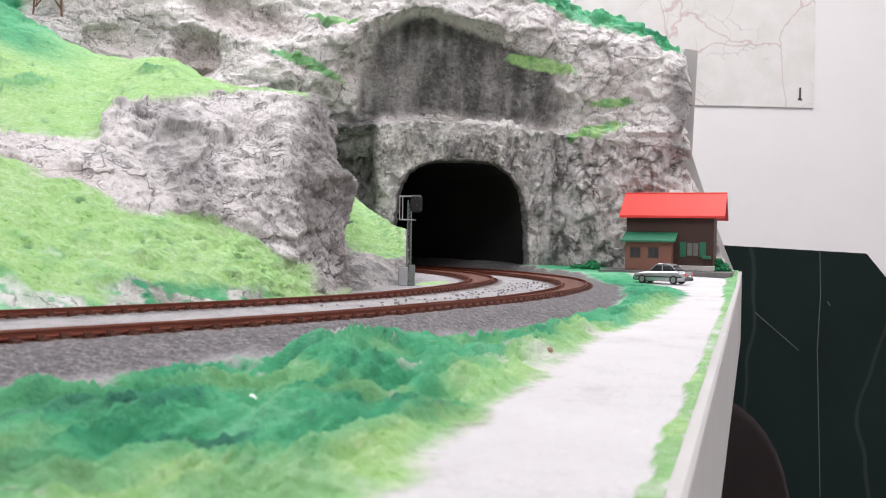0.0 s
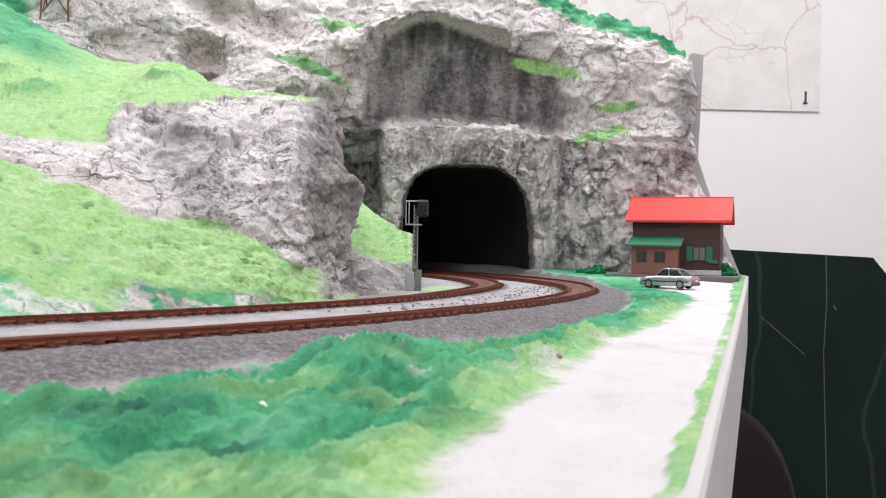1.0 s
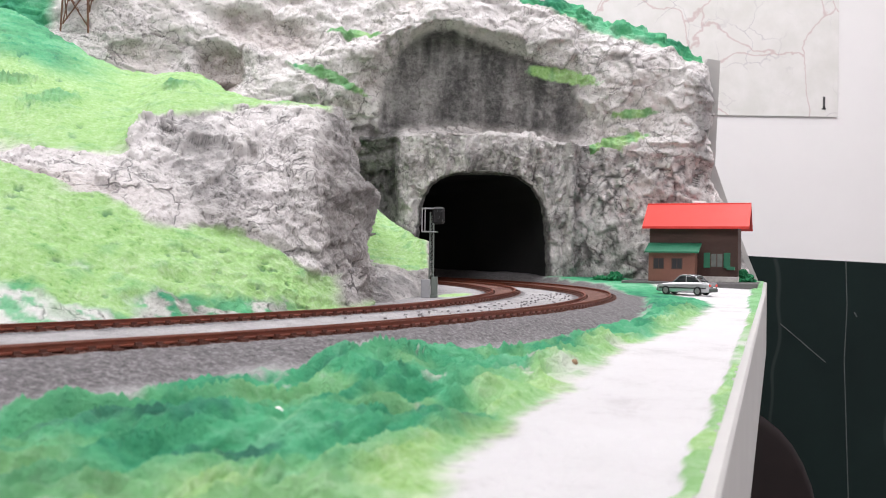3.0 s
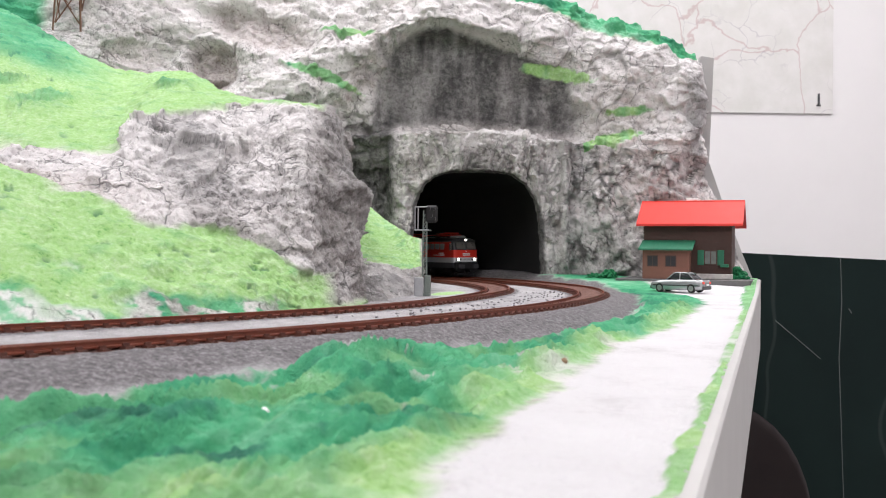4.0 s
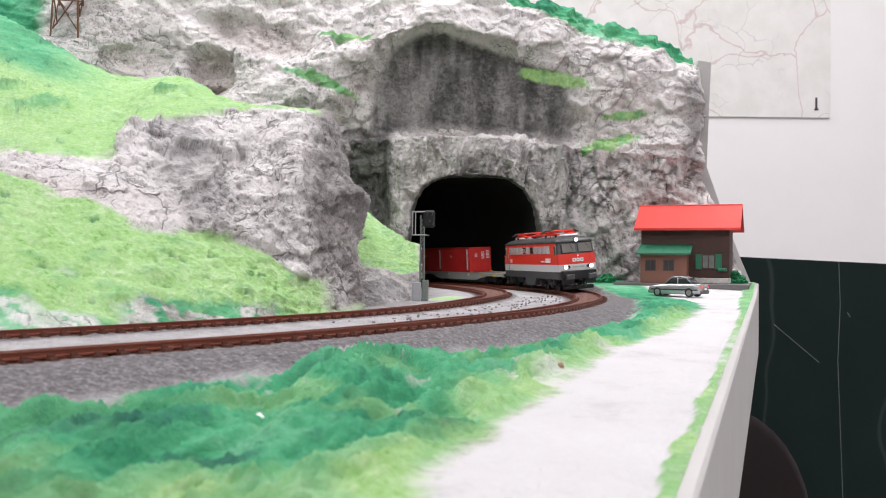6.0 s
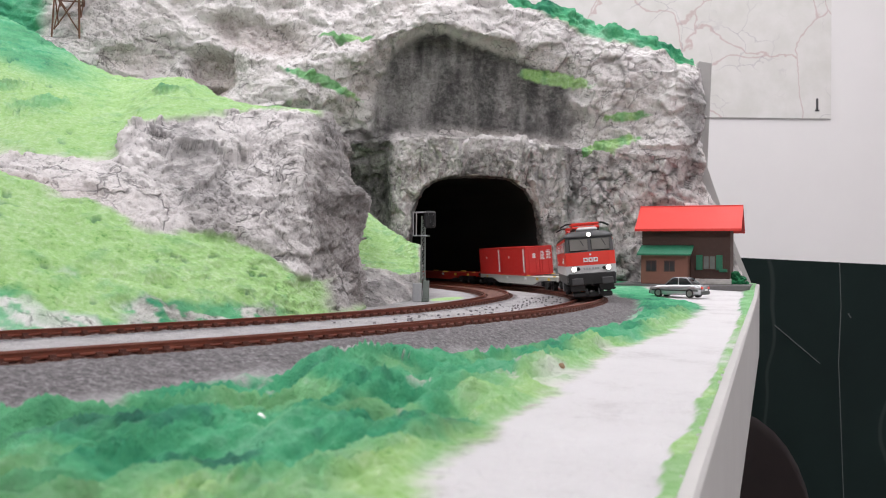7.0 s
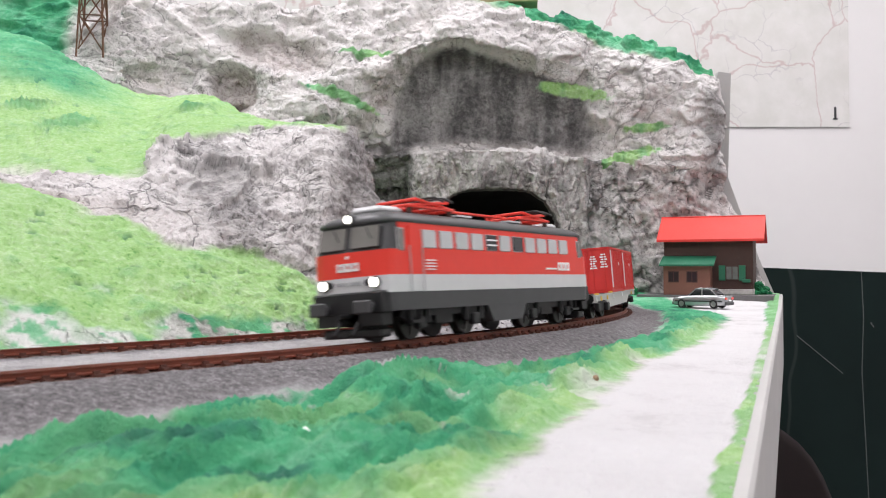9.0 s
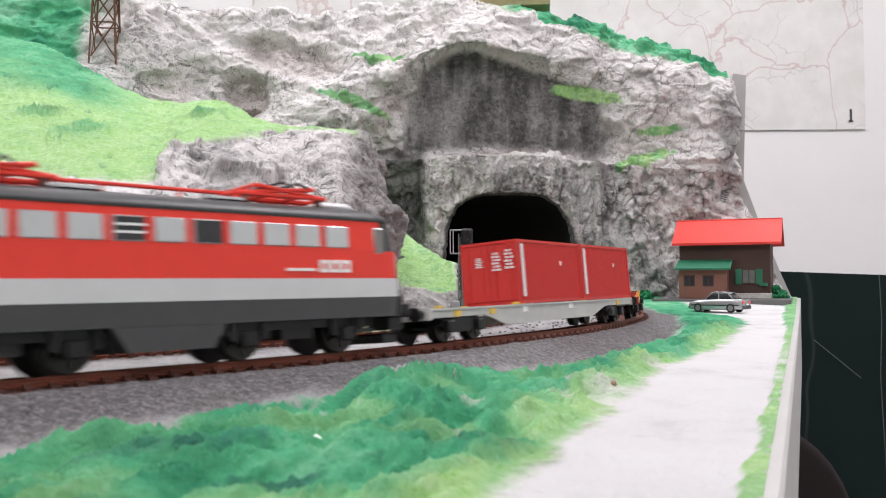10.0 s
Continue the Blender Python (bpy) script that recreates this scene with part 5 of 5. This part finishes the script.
def locomotive():
    ob = thing("electric_locomotive", "red, white and grey electric model locomotive with headlights lit", "locomotive")
    hx, hy = 0.0853, 0.0170
    part("skirt", rings([plan_ring(0.0105, hx - 0.001, hy - 0.0004, 0.004, 0.001), plan_ring(0.0168, hx, hy, 0.004, 0.001)]), M_GREY, ob, "dark grey lower body")
    part("white_band", rings([plan_ring(0.0168, hx + 0.0002, hy + 0.0001, 0.004, 0.001), plan_ring(0.0228, hx + 0.0002, hy + 0.0001, 0.004, 0.001)]), M_WHITE, ob, "light grey waist band")
    part("red_body", rings([plan_ring(0.0228, hx, hy, 0.004, 0.001), plan_ring(0.0316, hx - 0.0002, hy, 0.004, 0.001)]), M_RED, ob, "red body side")
    part("upper_body", rings([plan_ring(0.0316, hx - 0.0072, hy, 0.0005), plan_ring(0.0412, hx - 0.0080, hy - 0.0006, 0.0005)]), M_RED, ob, "red upper body with windows")
    part("cab_surround", rings([plan_ring(0.0316, hx - 0.0004, hy - 0.0003, 0.0045, 0.0012), plan_ring(0.0412, hx - 0.0030, hy - 0.0009, 0.0045, 0.0014)]), M_GREY, ob, "dark grey windscreen surround")
    part("roof", rings([plan_ring(0.0412, hx - 0.0022, hy - 0.0003, 0.0048, 0.0014), plan_ring(0.0424, hx - 0.0022, hy - 0.0004, 0.0048, 0.0014), plan_ring(0.0444, hx - 0.0048, hy - 0.0026, 0.006, 0.002),
                        plan_ring(0.0458, hx - 0.0090, hy - 0.0062, 0.006, 0.003), plan_ring(0.0464, hx - 0.0150, hy - 0.0105, 0.005, 0.002)]), M_GREY, ob, "dark grey curved roof", True)
    for sy in (-1, 1):
        # eleven engine-room windows; the two sides are each other's half turn
        for k in range(11):
            x = sy * (0.0585 - k * 0.0117)
            f = part("window_frame", boxes((x - 0.0047, x + 0.0047, sy * 0.0168 - 0.0004, sy * 0.0168 + 0.0004, 0.0322, 0.0390), bevel=0.0003), M_STEEL, ob)
            part("pane", boxes((x - 0.0043, x + 0.0043, sy * 0.0171 - 0.0003, sy * 0.0171 + 0.0003, 0.0326, 0.0386)), M_DARKPANE if k in (4, 6) else M_PANE, f)
            if k == 4:
                part("glazing_bar", boxes(*[(x - 0.0043, x + 0.0043, sy * 0.0175 - 0.0002, sy * 0.0175 + 0.0002, z - 0.0003, z + 0.0003) for z in (0.0346, 0.0366)]), M_DECAL, f)
        for sx in (-1, 1):
            x = sx * 0.0765
            f = part("cab_window", boxes((x - 0.0022, x + 0.0022, sy * 0.0166 - 0.0004, sy * 0.0166 + 0.0004, 0.0305, 0.0392), bevel=0.0003), M_STEEL, ob)
            part("pane", boxes((x - 0.0017, x + 0.0017, sy * 0.0169 - 0.0003, sy * 0.0169 + 0.0003, 0.0311, 0.0386)), M_SCREEN, f)
            if sx == sy:
                x = sx * 0.0686
                part("door", boxes((x - 0.0033, x + 0.0033, sy * 0.0170 - 0.0002, sy * 0.0170 + 0.0002, 0.0230, 0.0400)), M_RED, ob)
                part("door_foot", boxes((x - 0.0033, x + 0.0033, sy * 0.0171 - 0.0002, sy * 0.0171 + 0.0002, 0.0172, 0.0228)), M_WHITE, ob)
                for q in (-0.0040, 0.0040):
                    part("handrail", rods(((x + q, sy * 0.0178, 0.0165), (x + q, sy * 0.0178, 0.0330)), r=0.00022), M_CABLEBOX, ob)
            x = sx * 0.0686
            part("step", boxes((x - 0.0035, x + 0.0035, sy * 0.0150 - 0.0018, sy * 0.0150 + 0.0018, 0.0058, 0.0068), (x - 0.0035, x - 0.003, sy * 0.0150 - 0.0006, sy * 0.0150 + 0.0006, 0.0058, 0.0108),
                               (x + 0.003, x + 0.0035, sy * 0.0150 - 0.0006, sy * 0.0150 + 0.0006, 0.0058, 0.0108)), M_BLACK, ob)
        # company mark and lettering as plain shapes
        x0 = sy * -0.0570
        for k in range(3):
            c = x0 + sy * (1 - k) * 0.0044
            part("emblem_bar", boxes((c - 0.0018, c + 0.0018, sy * 0.0172 - 0.0002, sy * 0.0172 + 0.0002, 0.0246, 0.0256), (c - 0.0018, c + 0.0018, sy * 0.0172 - 0.0002, sy * 0.0172 + 0.0002, 0.0274, 0.0284),
                                     (c - 0.0018, c - 0.0009, sy * 0.0172 - 0.0002, sy * 0.0172 + 0.0002, 0.0256, 0.0274), (c + 0.0009, c + 0.0018, sy * 0.0172 - 0.0002, sy * 0.0172 + 0.0002, 0.0256, 0.0274)), M_DECAL, ob)
        part("number_bar", boxes((x0 + sy * 0.0135 - 0.0055, x0 + sy * 0.0135 + 0.0055, sy * 0.0172 - 0.0002, sy * 0.0172 + 0.0002, 0.0250, 0.0258)), M_DECAL, ob)
        part("data_bars", boxes(*[(sy * 0.0585 - w, sy * 0.0585 + w, sy * 0.0172 - 0.0002, sy * 0.0172 + 0.0002, z, z + 0.0004) for z, w in ((0.0244, 0.0030), (0.0255, 0.0036), (0.0266, 0.0033), (0.0277, 0.0036))]), M_DECAL, ob)
        tank = prism([(-0.0172, 0.0108), (0.0172, 0.0108), (0.0125, 0.0040), (-0.0125, 0.0040)], sy * 0.0140 - 0.0025, sy * 0.0140 + 0.0025)
        part("equipment_box", tank, M_GREY, ob)
    for sx in (-1, 1):
        front = pose(sx * 0.0855, 0, 0, 0, 0, 0 if sx > 0 else 180)
        lit = sx > 0
        for y in (-0.0073, 0.0073):
            bm = boxes((-0.0020, 0.0006, y - 0.0066, y + 0.0066, 0.0320, 0.0406), bevel=0.0008)
            bmesh.ops.transform(bm, matrix=pose(0, 0, 0.0363, 0, -14, 0) @ pose(0, 0, -0.0363), verts=bm.verts)
            bmesh.ops.transform(bm, matrix=front @ pose(-0.0012, 0, 0), verts=bm.verts)
            f = part("windscreen_frame", bm, M_BLACK, ob)
            bm = boxes((0.0004, 0.0009, y - 0.0060, y + 0.0060, 0.0325, 0.0401))
            bmesh.ops.transform(bm, matrix=pose(0, 0, 0.0363, 0, -14, 0) @ pose(0, 0, -0.0363), verts=bm.verts)
            bmesh.ops.transform(bm, matrix=front @ pose(-0.0012, 0, 0), verts=bm.verts)
            part("windscreen", bm, M_SCREEN, f, "reflecting windscreen")
            bm = rods(((0.0012, y + 0.001, 0.0398), (0.0016, y + 0.0034, 0.0355)), r=0.0002)
            bmesh.ops.transform(bm, matrix=front @ pose(-0.0014, 0, 0), verts=bm.verts)
            part("wiper", bm, M_BLACK, ob)
            yl = y * 1.58
            bm = bmesh.new()
            rod(bm, (-0.001, yl, 0.0206), (0.0012, yl, 0.0206), 0.0021, 18)
            bmesh.ops.transform(bm, matrix=front, verts=bm.verts)
            rim = part("headlight_rim", bm, M_BLACK, ob)
            bm = bmesh.new()
            rod(bm, (0.0010, yl, 0.0206), (0.0016, yl, 0.0206), 0.0017, 18)
            bmesh.ops.transform(bm, matrix=front, verts=bm.verts)
            part("headlight", bm, M_LAMP if lit else M_PANE, rim, "lit white headlight" if lit else "unlit headlight")
            bm = bmesh.new()
            rod(bm, (0.0, y * 1.18, 0.0206), (0.0014, y * 1.18, 0.0206), 0.0012, 14)
            bmesh.ops.transform(bm, matrix=front, verts=bm.verts)
            part("tail_lamp", bm, M_BLACK, ob)
        bm = bmesh.new()
        rod(bm, (-0.0080, 0, 0.0432), (-0.0008, 0, 0.0432), 0.0019, 18)
        bmesh.ops.transform(bm, matrix=front, verts=bm.verts)
        rim = part("top_light_rim", bm, M_GREY, ob)
        bm = bmesh.new()
        rod(bm, (-0.0010, 0, 0.0432), (-0.0003, 0, 0.0432), 0.0014, 18)
        bmesh.ops.transform(bm, matrix=front, verts=bm.verts)
        part("top_light", bm, M_LAMP if lit else M_PANE, rim)
        bm = bmesh.new()
        for k in range(3):
            c = (k - 1) * 0.0034
            for d in ((c - 0.0014, c + 0.0014, 0.0249, 0.0257), (c - 0.0014, c + 0.0014, 0.0270, 0.0278), (c - 0.0014, c - 0.0007, 0.0257, 0.0270), (c + 0.0007, c + 0.0014, 0.0257, 0.0270)):
                box(bm, 0.0006, 0.0012, *d)
        bmesh.ops.transform(bm, matrix=front, verts=bm.verts)
        part("emblem", bm, M_DECAL, ob, "white company mark as plain shapes")
        bm = boxes(*[(0.0008, 0.0012, y - 0.0006, y + 0.0006, 0.0199, 0.0212) for y in (-0.0046, -0.0029, -0.0012, 0.0013, 0.0030, 0.0047)])
        bmesh.ops.transform(bm, matrix=front, verts=bm.verts)
        part("number_plate", bm, M_CABLEBOX, ob)
        bm = boxes((0.0007, 0.0013, -0.0006, 0.0006, 0.0292, 0.0304), bevel=0.0002)
        bmesh.ops.transform(bm, matrix=front, verts=bm.verts)
        part("crest", bm, M_DECAL, ob)
        bm = boxes((-0.003, 0.0022, -0.0158, 0.0158, 0.0098, 0.0176), (-0.006, 0.0010, -0.0130, 0.0130, 0.0018, 0.0050), bevel=0.0006)
        box(bm, -0.004, 0.002, -0.0145, -0.0050, 0.0060, 0.0100)
        box(bm, -0.004, 0.002, 0.0050, 0.0145, 0.0060, 0.0100)
        bmesh.ops.transform(bm, matrix=front, verts=bm.verts)
        part("buffer_beam", bm, M_BLACK, ob)
        for y in (-0.0085, 0.0085):
            bm = boxes((0.0062, 0.0074, y * 1.18 - 0.0038, y * 1.18 + 0.0038, 0.0100, 0.0146), bevel=0.0005)
            rod(bm, (0.0, y * 1.18, 0.0123), (0.0063, y * 1.18, 0.0123), 0.0019, 12)
            bmesh.ops.transform(bm, matrix=front, verts=bm.verts)
            part("buffer", bm, M_GREY, ob, "dark grey oblong buffer")
        bm = rods(((0.001, 0, 0.0095), (0.0070, 0, 0.0095)), ((0.002, -0.004, 0.0070), (0.0055, -0.004, 0.0030)), ((0.002, 0.004, 0.0070), (0.0055, 0.004, 0.0030)), r=0.0008)
        bmesh.ops.transform(bm, matrix=front, verts=bm.verts)
        part("coupling", bm, M_BLACK, ob)
        # roof gear
        part("roof_box", boxes((sx * 0.067 - 0.0075, sx * 0.067 + 0.0075, -0.0070, 0.0070, 0.0455, 0.0485), bevel=0.0012), M_WHITE, ob, "light grey roof housing")
        pan = part("pantograph", rods(((sx * 0.044 - 0.017, 0, 0.0488), (sx * 0.044 + 0.017, 0, 0.0488)), r=0.0008), M_RED, ob, "red folded pantograph")
        bars = [((sx * 0.044 + a, y, 0.0490), (sx * 0.044 + b, y * 1.1, 0.0515)) for y in (-0.0085, 0.0085) for a, b in ((-0.016, 0.010), (0.016, -0.012))]
        bars += [((sx * 0.044 - 0.017, y, 0.0488), (sx * 0.044 + 0.017, y, 0.0488)) for y in (-0.0090, 0.0090)]
        bars += [((sx * 0.044 + q, -0.0090, 0.0488), (sx * 0.044 + q, 0.0090, 0.0488)) for q in (-0.017, -0.006, 0.006, 0.017)]
        bars += [((sx * 0.044 + q, -0.0092, 0.0516), (sx * 0.044 + q, 0.0092, 0.0516)) for q in (-0.011, 0.010)]
        for p0, p1 in bars:
            part("arm", rods((p0, p1), r=0.0007), M_RED, pan)
        part("contact_strip", rods(*[((sx * 0.044 + q, -0.013, 0.0522), (sx * 0.044 + q, 0.013, 0.0522)) for q in (-0.003, 0.003)],
                                   *[((sx * 0.044 + q, s * 0.013, 0.0522), (sx * 0.044 + q, s * 0.0175, 0.0500)) for q in (-0.003, 0.003) for s in (-1, 1)], r=0.0005), M_BLACK, pan)
        for q in (-0.014, 0.014):
            for y in (-0.0085, 0.0085):
                part("insulator", rods(((sx * 0.044 + q, y, 0.0440), (sx * 0.044 + q, y, 0.0487)), r=0.0011, sides=10), M_BROWN, ob)
        part("roof_walk", boxes((sx * 0.022 - 0.006, sx * 0.022 + 0.006, -0.011, -0.006, 0.0462, 0.0470), (sx * 0.022 - 0.006, sx * 0.022 + 0.006, 0.006, 0.011, 0.0462, 0.0470)), M_WHITE, ob)
    part("bus_bar", rods(((-0.030, 0.002, 0.0496), (0.030, 0.002, 0.0496)), ((-0.012, 0.002, 0.0462), (-0.012, 0.002, 0.0496)), ((0.012, 0.002, 0.0462), (0.012, 0.002, 0.0496)), r=0.0006), M_RED, ob)
    b1, w1 = bogie(ob, 0.0443, 0.0375, 0.0072, True)
    b2, w2 = bogie(ob, -0.0443, 0.0375, 0.0072, True)
    MOVING.append((ob, 0.0443, 0.0, [b1, b2], w1 + w2))
    return ob


M_SCREEN = paint("windscreen_glass", (0.24, 0.23, 0.215), 0.06, 0.35, 0.25, 60)
LOCO = locomotive()


def container(name, label, mat, slot_mat):
    """A 20-foot box: 70 mm long, doors at its front end; origin at its floor."""
    ob = thing(name, label, "container", "containers")
    hx, hy, h = 0.0347, 0.0140, 0.0280
    part("shell", boxes((-hx + 0.0006, hx - 0.0006, -hy + 0.0006, hy - 0.0006, 0.0006, h - 0.0004)), mat, ob)
    fr = bmesh.new()
    for sx in (-1, 1):
        for sy in (-1, 1):
            box(fr, sx * (hx - 0.0007) - 0.0007, sx * (hx - 0.0007) + 0.0007, sy * (hy - 0.0007) - 0.0007, sy * (hy - 0.0007) + 0.0007, 0, h)
    for sy in (-1, 1):
        for z in (0.0006, h - 0.0006):
            box(fr, -hx + 0.0014, hx - 0.0014, sy * (hy - 0.0005) - 0.0005, sy * (hy - 0.0005) + 0.0005, z - 0.0006, z + 0.0006)
    for sx in (-1, 1):
        for z in (0.0006, h - 0.0006):
            box(fr, sx * (hx - 0.0005) - 0.0005, sx * (hx - 0.0005) + 0.0005, -hy + 0.0014, hy - 0.0014, z - 0.0006, z + 0.0006)
    part("frame", fr, mat, ob)
    for sy in (-1, 1):
        bm = bmesh.new()
        x = -hx + 0.003
        while x < hx - 0.004:
            box(bm, x, x + 0.0012, sy * (hy - 0.0005) - 0.00025, sy * (hy - 0.0005) + 0.00025, 0.0016, h - 0.0016)
            x += 0.0026
        part("corrugation", bm, mat, ob)
        part("side_mark", boxes((0.0285, 0.0305, sy * hy - 0.0003, sy * hy + 0.0002, 0.003, 0.026)), slot_mat, ob, "pale vertical marking strip")
        part("side_plate", boxes((-0.0115, -0.0105, sy * hy - 0.0003, sy * hy + 0.0002, 0.017, 0.019)), slot_mat, ob)
    for sy in (-1, 1):
        door = part("door", boxes((hx - 0.0006, hx - 0.0001, sy * 0.0067 - 0.0062, sy * 0.0067 + 0.0062, 0.0016, h - 0.0016), bevel=0.0002), mat, ob)
        for q in (-0.0035, 0.0035):
            part("lock_rod", rods(((hx + 0.0002, sy * 0.0067 + q, 0.0010), (hx + 0.0002, sy * 0.0067 + q, h - 0.001)), r=0.00028), mat, door)
        for z in (0.005, 0.012, 0.019, 0.026):
            part("hinge", boxes((hx - 0.0003, hx + 0.0004, sy * 0.0132 - 0.0006, sy * 0.0132 + 0.0006, z - 0.0005, z + 0.0005)), mat, door)
    for y0, y1, z0, z1 in ((0.0015, 0.0058, 0.0150, 0.0235), (0.0078, 0.0122, 0.0155, 0.0245), (-0.0068, -0.0028, 0.0170, 0.0215)):
        m = bmesh.new()
        n = 6
        for k in range(n):
            z = z0 + (z1 - z0) * k / n
            box(m, hx - 0.0001, hx + 0.0003, y0 + 0.0006 * (k % 2), y1 - 0.0005 * ((k * 7) % 3), z, z + (z1 - z0) / n * 0.62)
        part("text_bars", m, M_DECAL, ob)
    return ob


def flat_wagon(label, mat):
    """60-foot container flat, 226 mm over buffers."""
    ob = thing("container_wagon", label, "wagon", "wagons")
    hx = 0.1070
    for sy in (-1, 1):
        out = [(-hx, 0.0120), (hx, 0.0120), (hx, 0.0092), (0.066, 0.0092), (0.048, 0.0045), (-0.048, 0.0045), (-0.066, 0.0092), (-hx, 0.0092)]
        s = part("side_sill", prism(out, sy * 0.0128 - 0.0005, sy * 0.0128 + 0.0005), mat, ob)
        part("flange", boxes((-hx, hx, sy * 0.0128 - 0.0012, sy * 0.0128 + 0.0012, 0.0118, 0.0126)), mat, s)
        for x in (-0.100, -0.037, -0.031, 0.031, 0.037, 0.100):
            part("spigot", boxes((x - 0.0011, x + 0.0011, sy * 0.0128 - 0.0011, sy * 0.0128 + 0.0011, 0.0126, 0.0136)), M_YELLOW, ob)
        for x in (-0.085, -0.02, 0.03, 0.06, 0.088):
            part("side_plate", boxes((x - 0.0022, x + 0.0022, sy * 0.0135 - 0.0003, sy * 0.0135 + 0.0003, 0.0092, 0.0116)), M_YELLOW if abs(x) > 0.05 else M_DECAL, ob)
    for x in (-0.104, -0.07, -0.035, 0.0, 0.035, 0.07, 0.104):
        part("cross_member", boxes((x - 0.003, x + 0.003, -0.0126, 0.0126, 0.0095, 0.0118)), mat, ob)
    part("centre_sill", boxes((-hx, hx, -0.003, 0.003, 0.0085, 0.0115)), mat, ob)
    part("end_deck", boxes((0.083, hx, -0.0120, 0.0120, 0.0118, 0.0124)), mat, ob)
    part("end_deck", boxes((-hx, -0.083, -0.0120, 0.0120, 0.0118, 0.0124)), mat, ob)
    for sx in (-1, 1):
        part("headstock", boxes((sx * hx - 0.001, sx * hx + 0.001, -0.0135, 0.0135, 0.0085, 0.0128)), mat, ob)
        part("coupling", rods(((sx * hx, 0, 0.0090), (sx * (hx + 0.007), 0, 0.0090)), r=0.0012), M_BLACK, ob)
    buffers(ob, hx, 0.0108, 0.0060)
    b1, w1 = bogie(ob, 0.0810, 0.0207, 0.0053)
    b2, w2 = bogie(ob, -0.0810, 0.0207, 0.0053)
    return ob, [b1, b2], w1 + w2


M_FRAMERED = paint("wagon_frame_red", (0.40, 0.022, 0.015), 0.5, 0.0, 0.12, 200)
LOCO_BACK = 0.0965
w_a, b_a, s_a = flat_wagon("light grey container flat wagon with black bogies behind the locomotive", M_FRAME)
MOVING.append((w_a, 0.0810, LOCO_BACK + 0.1145, b_a, s_a))
w_b, b_b, s_b = flat_wagon("red container flat wagon running empty", M_FRAMERED)
MOVING.append((w_b, 0.0810, LOCO_BACK + 0.1145 + 0.2275, b_b, s_b))
w_c, b_c, s_c = flat_wagon("red container flat wagon carrying a grey box", M_FRAMERED)
MOVING.append((w_c, 0.0810, LOCO_BACK + 0.1145 + 2 * 0.2275, b_c, s_c))
BOXES = []
for vehicle, x, nm, lab, mat in ((w_a, 0.0, "red_container", "red ribbed shipping container with pale markings on the wagon", M_BOX),
                                 (w_a, -0.0710, "red_container", "red ribbed shipping container with pale markings on the wagon", M_BOX),
                                 (w_c, 0.0220, "grey_container", "light grey ribbed shipping container on the wagon", M_BOXGREY)):
    BOXES.append((vehicle, x, container(nm, lab, mat, M_DECAL)))


# ---- what moves ----
SCALE = 0.96
for ob, half, back, bogies, sets in MOVING:
    ob.scale = (SCALE, SCALE, 0.985 if ob is LOCO else SCALE)
for vehicle, x, load in BOXES:
    load.scale = (SCALE, SCALE, SCALE)

# the locomotive's middle along the outer line, time by time; it runs towards the line's near end
RUN = ((0.0, 2.000), (3.0, 1.5525), (4.5, 1.3289), (5.0, 1.2543), (5.5, 1.1798), (6.3, 1.0593), (7.0, 0.9523), (7.5, 0.874), (8.0, 0.7957), (8.6, 0.7065), (9.0, 0.6445), (9.5, 0.5657), (10.0, 0.4832))
RUN_LINE = catmull(RUN, 400)


def train_s(t):
    return float(np.interp(t, RUN_LINE[:, 0], RUN_LINE[:, 1]))


def vehicle_pose(s, half):
    a, b = outer_line.at(s - half), outer_line.at(s + half)
    mid, d = (a + b) / 2, a - b
    return mid, math.degrees(math.atan2(d[1], d[0]))


def motions():
    steps = [k * 0.1 for k in range(101)]
    for ob, half, back, bogies, sets in MOVING:
        rows, turns = [], [[], []]
        for t in steps:
            s = train_s(t) + (back * SCALE - 0.0022 if back else 0.0)
            mid, yaw = vehicle_pose(s, half * ob.scale.x)
            rows.append((t, pose(mid[0], mid[1], 0.0003, 0, 0, yaw) @ pose(0, 0, 0, cant(s))))
            for k, sg in enumerate((-1, 1)):
                w = -outer_line.way(s + sg * half * ob.scale.x)
                q = (math.degrees(math.atan2(w[1], w[0])) - yaw + 180) % 360 - 180
                turns[k].append((t, pose(bogies[k].location.x, 0, 0, 0, 0, q)))
        walk(ob, rows)
        for b, r in zip(bogies, turns):
            walk(b, r)
        for vehicle, x, load in BOXES:
            if vehicle is ob:
                walk(load, [(t, m @ pose(x * SCALE, 0, 0.0128 * SCALE)) for t, m in rows])
        for ws in sets:
            x, r = ws.location.x, ws["radius"]
            walk(ws, [(k / 30, pose(x, 0, r, 0, math.degrees((train_s(0) - train_s(k / 30)) / (r * SCALE)), 0)) for k in range(301)])


motions()
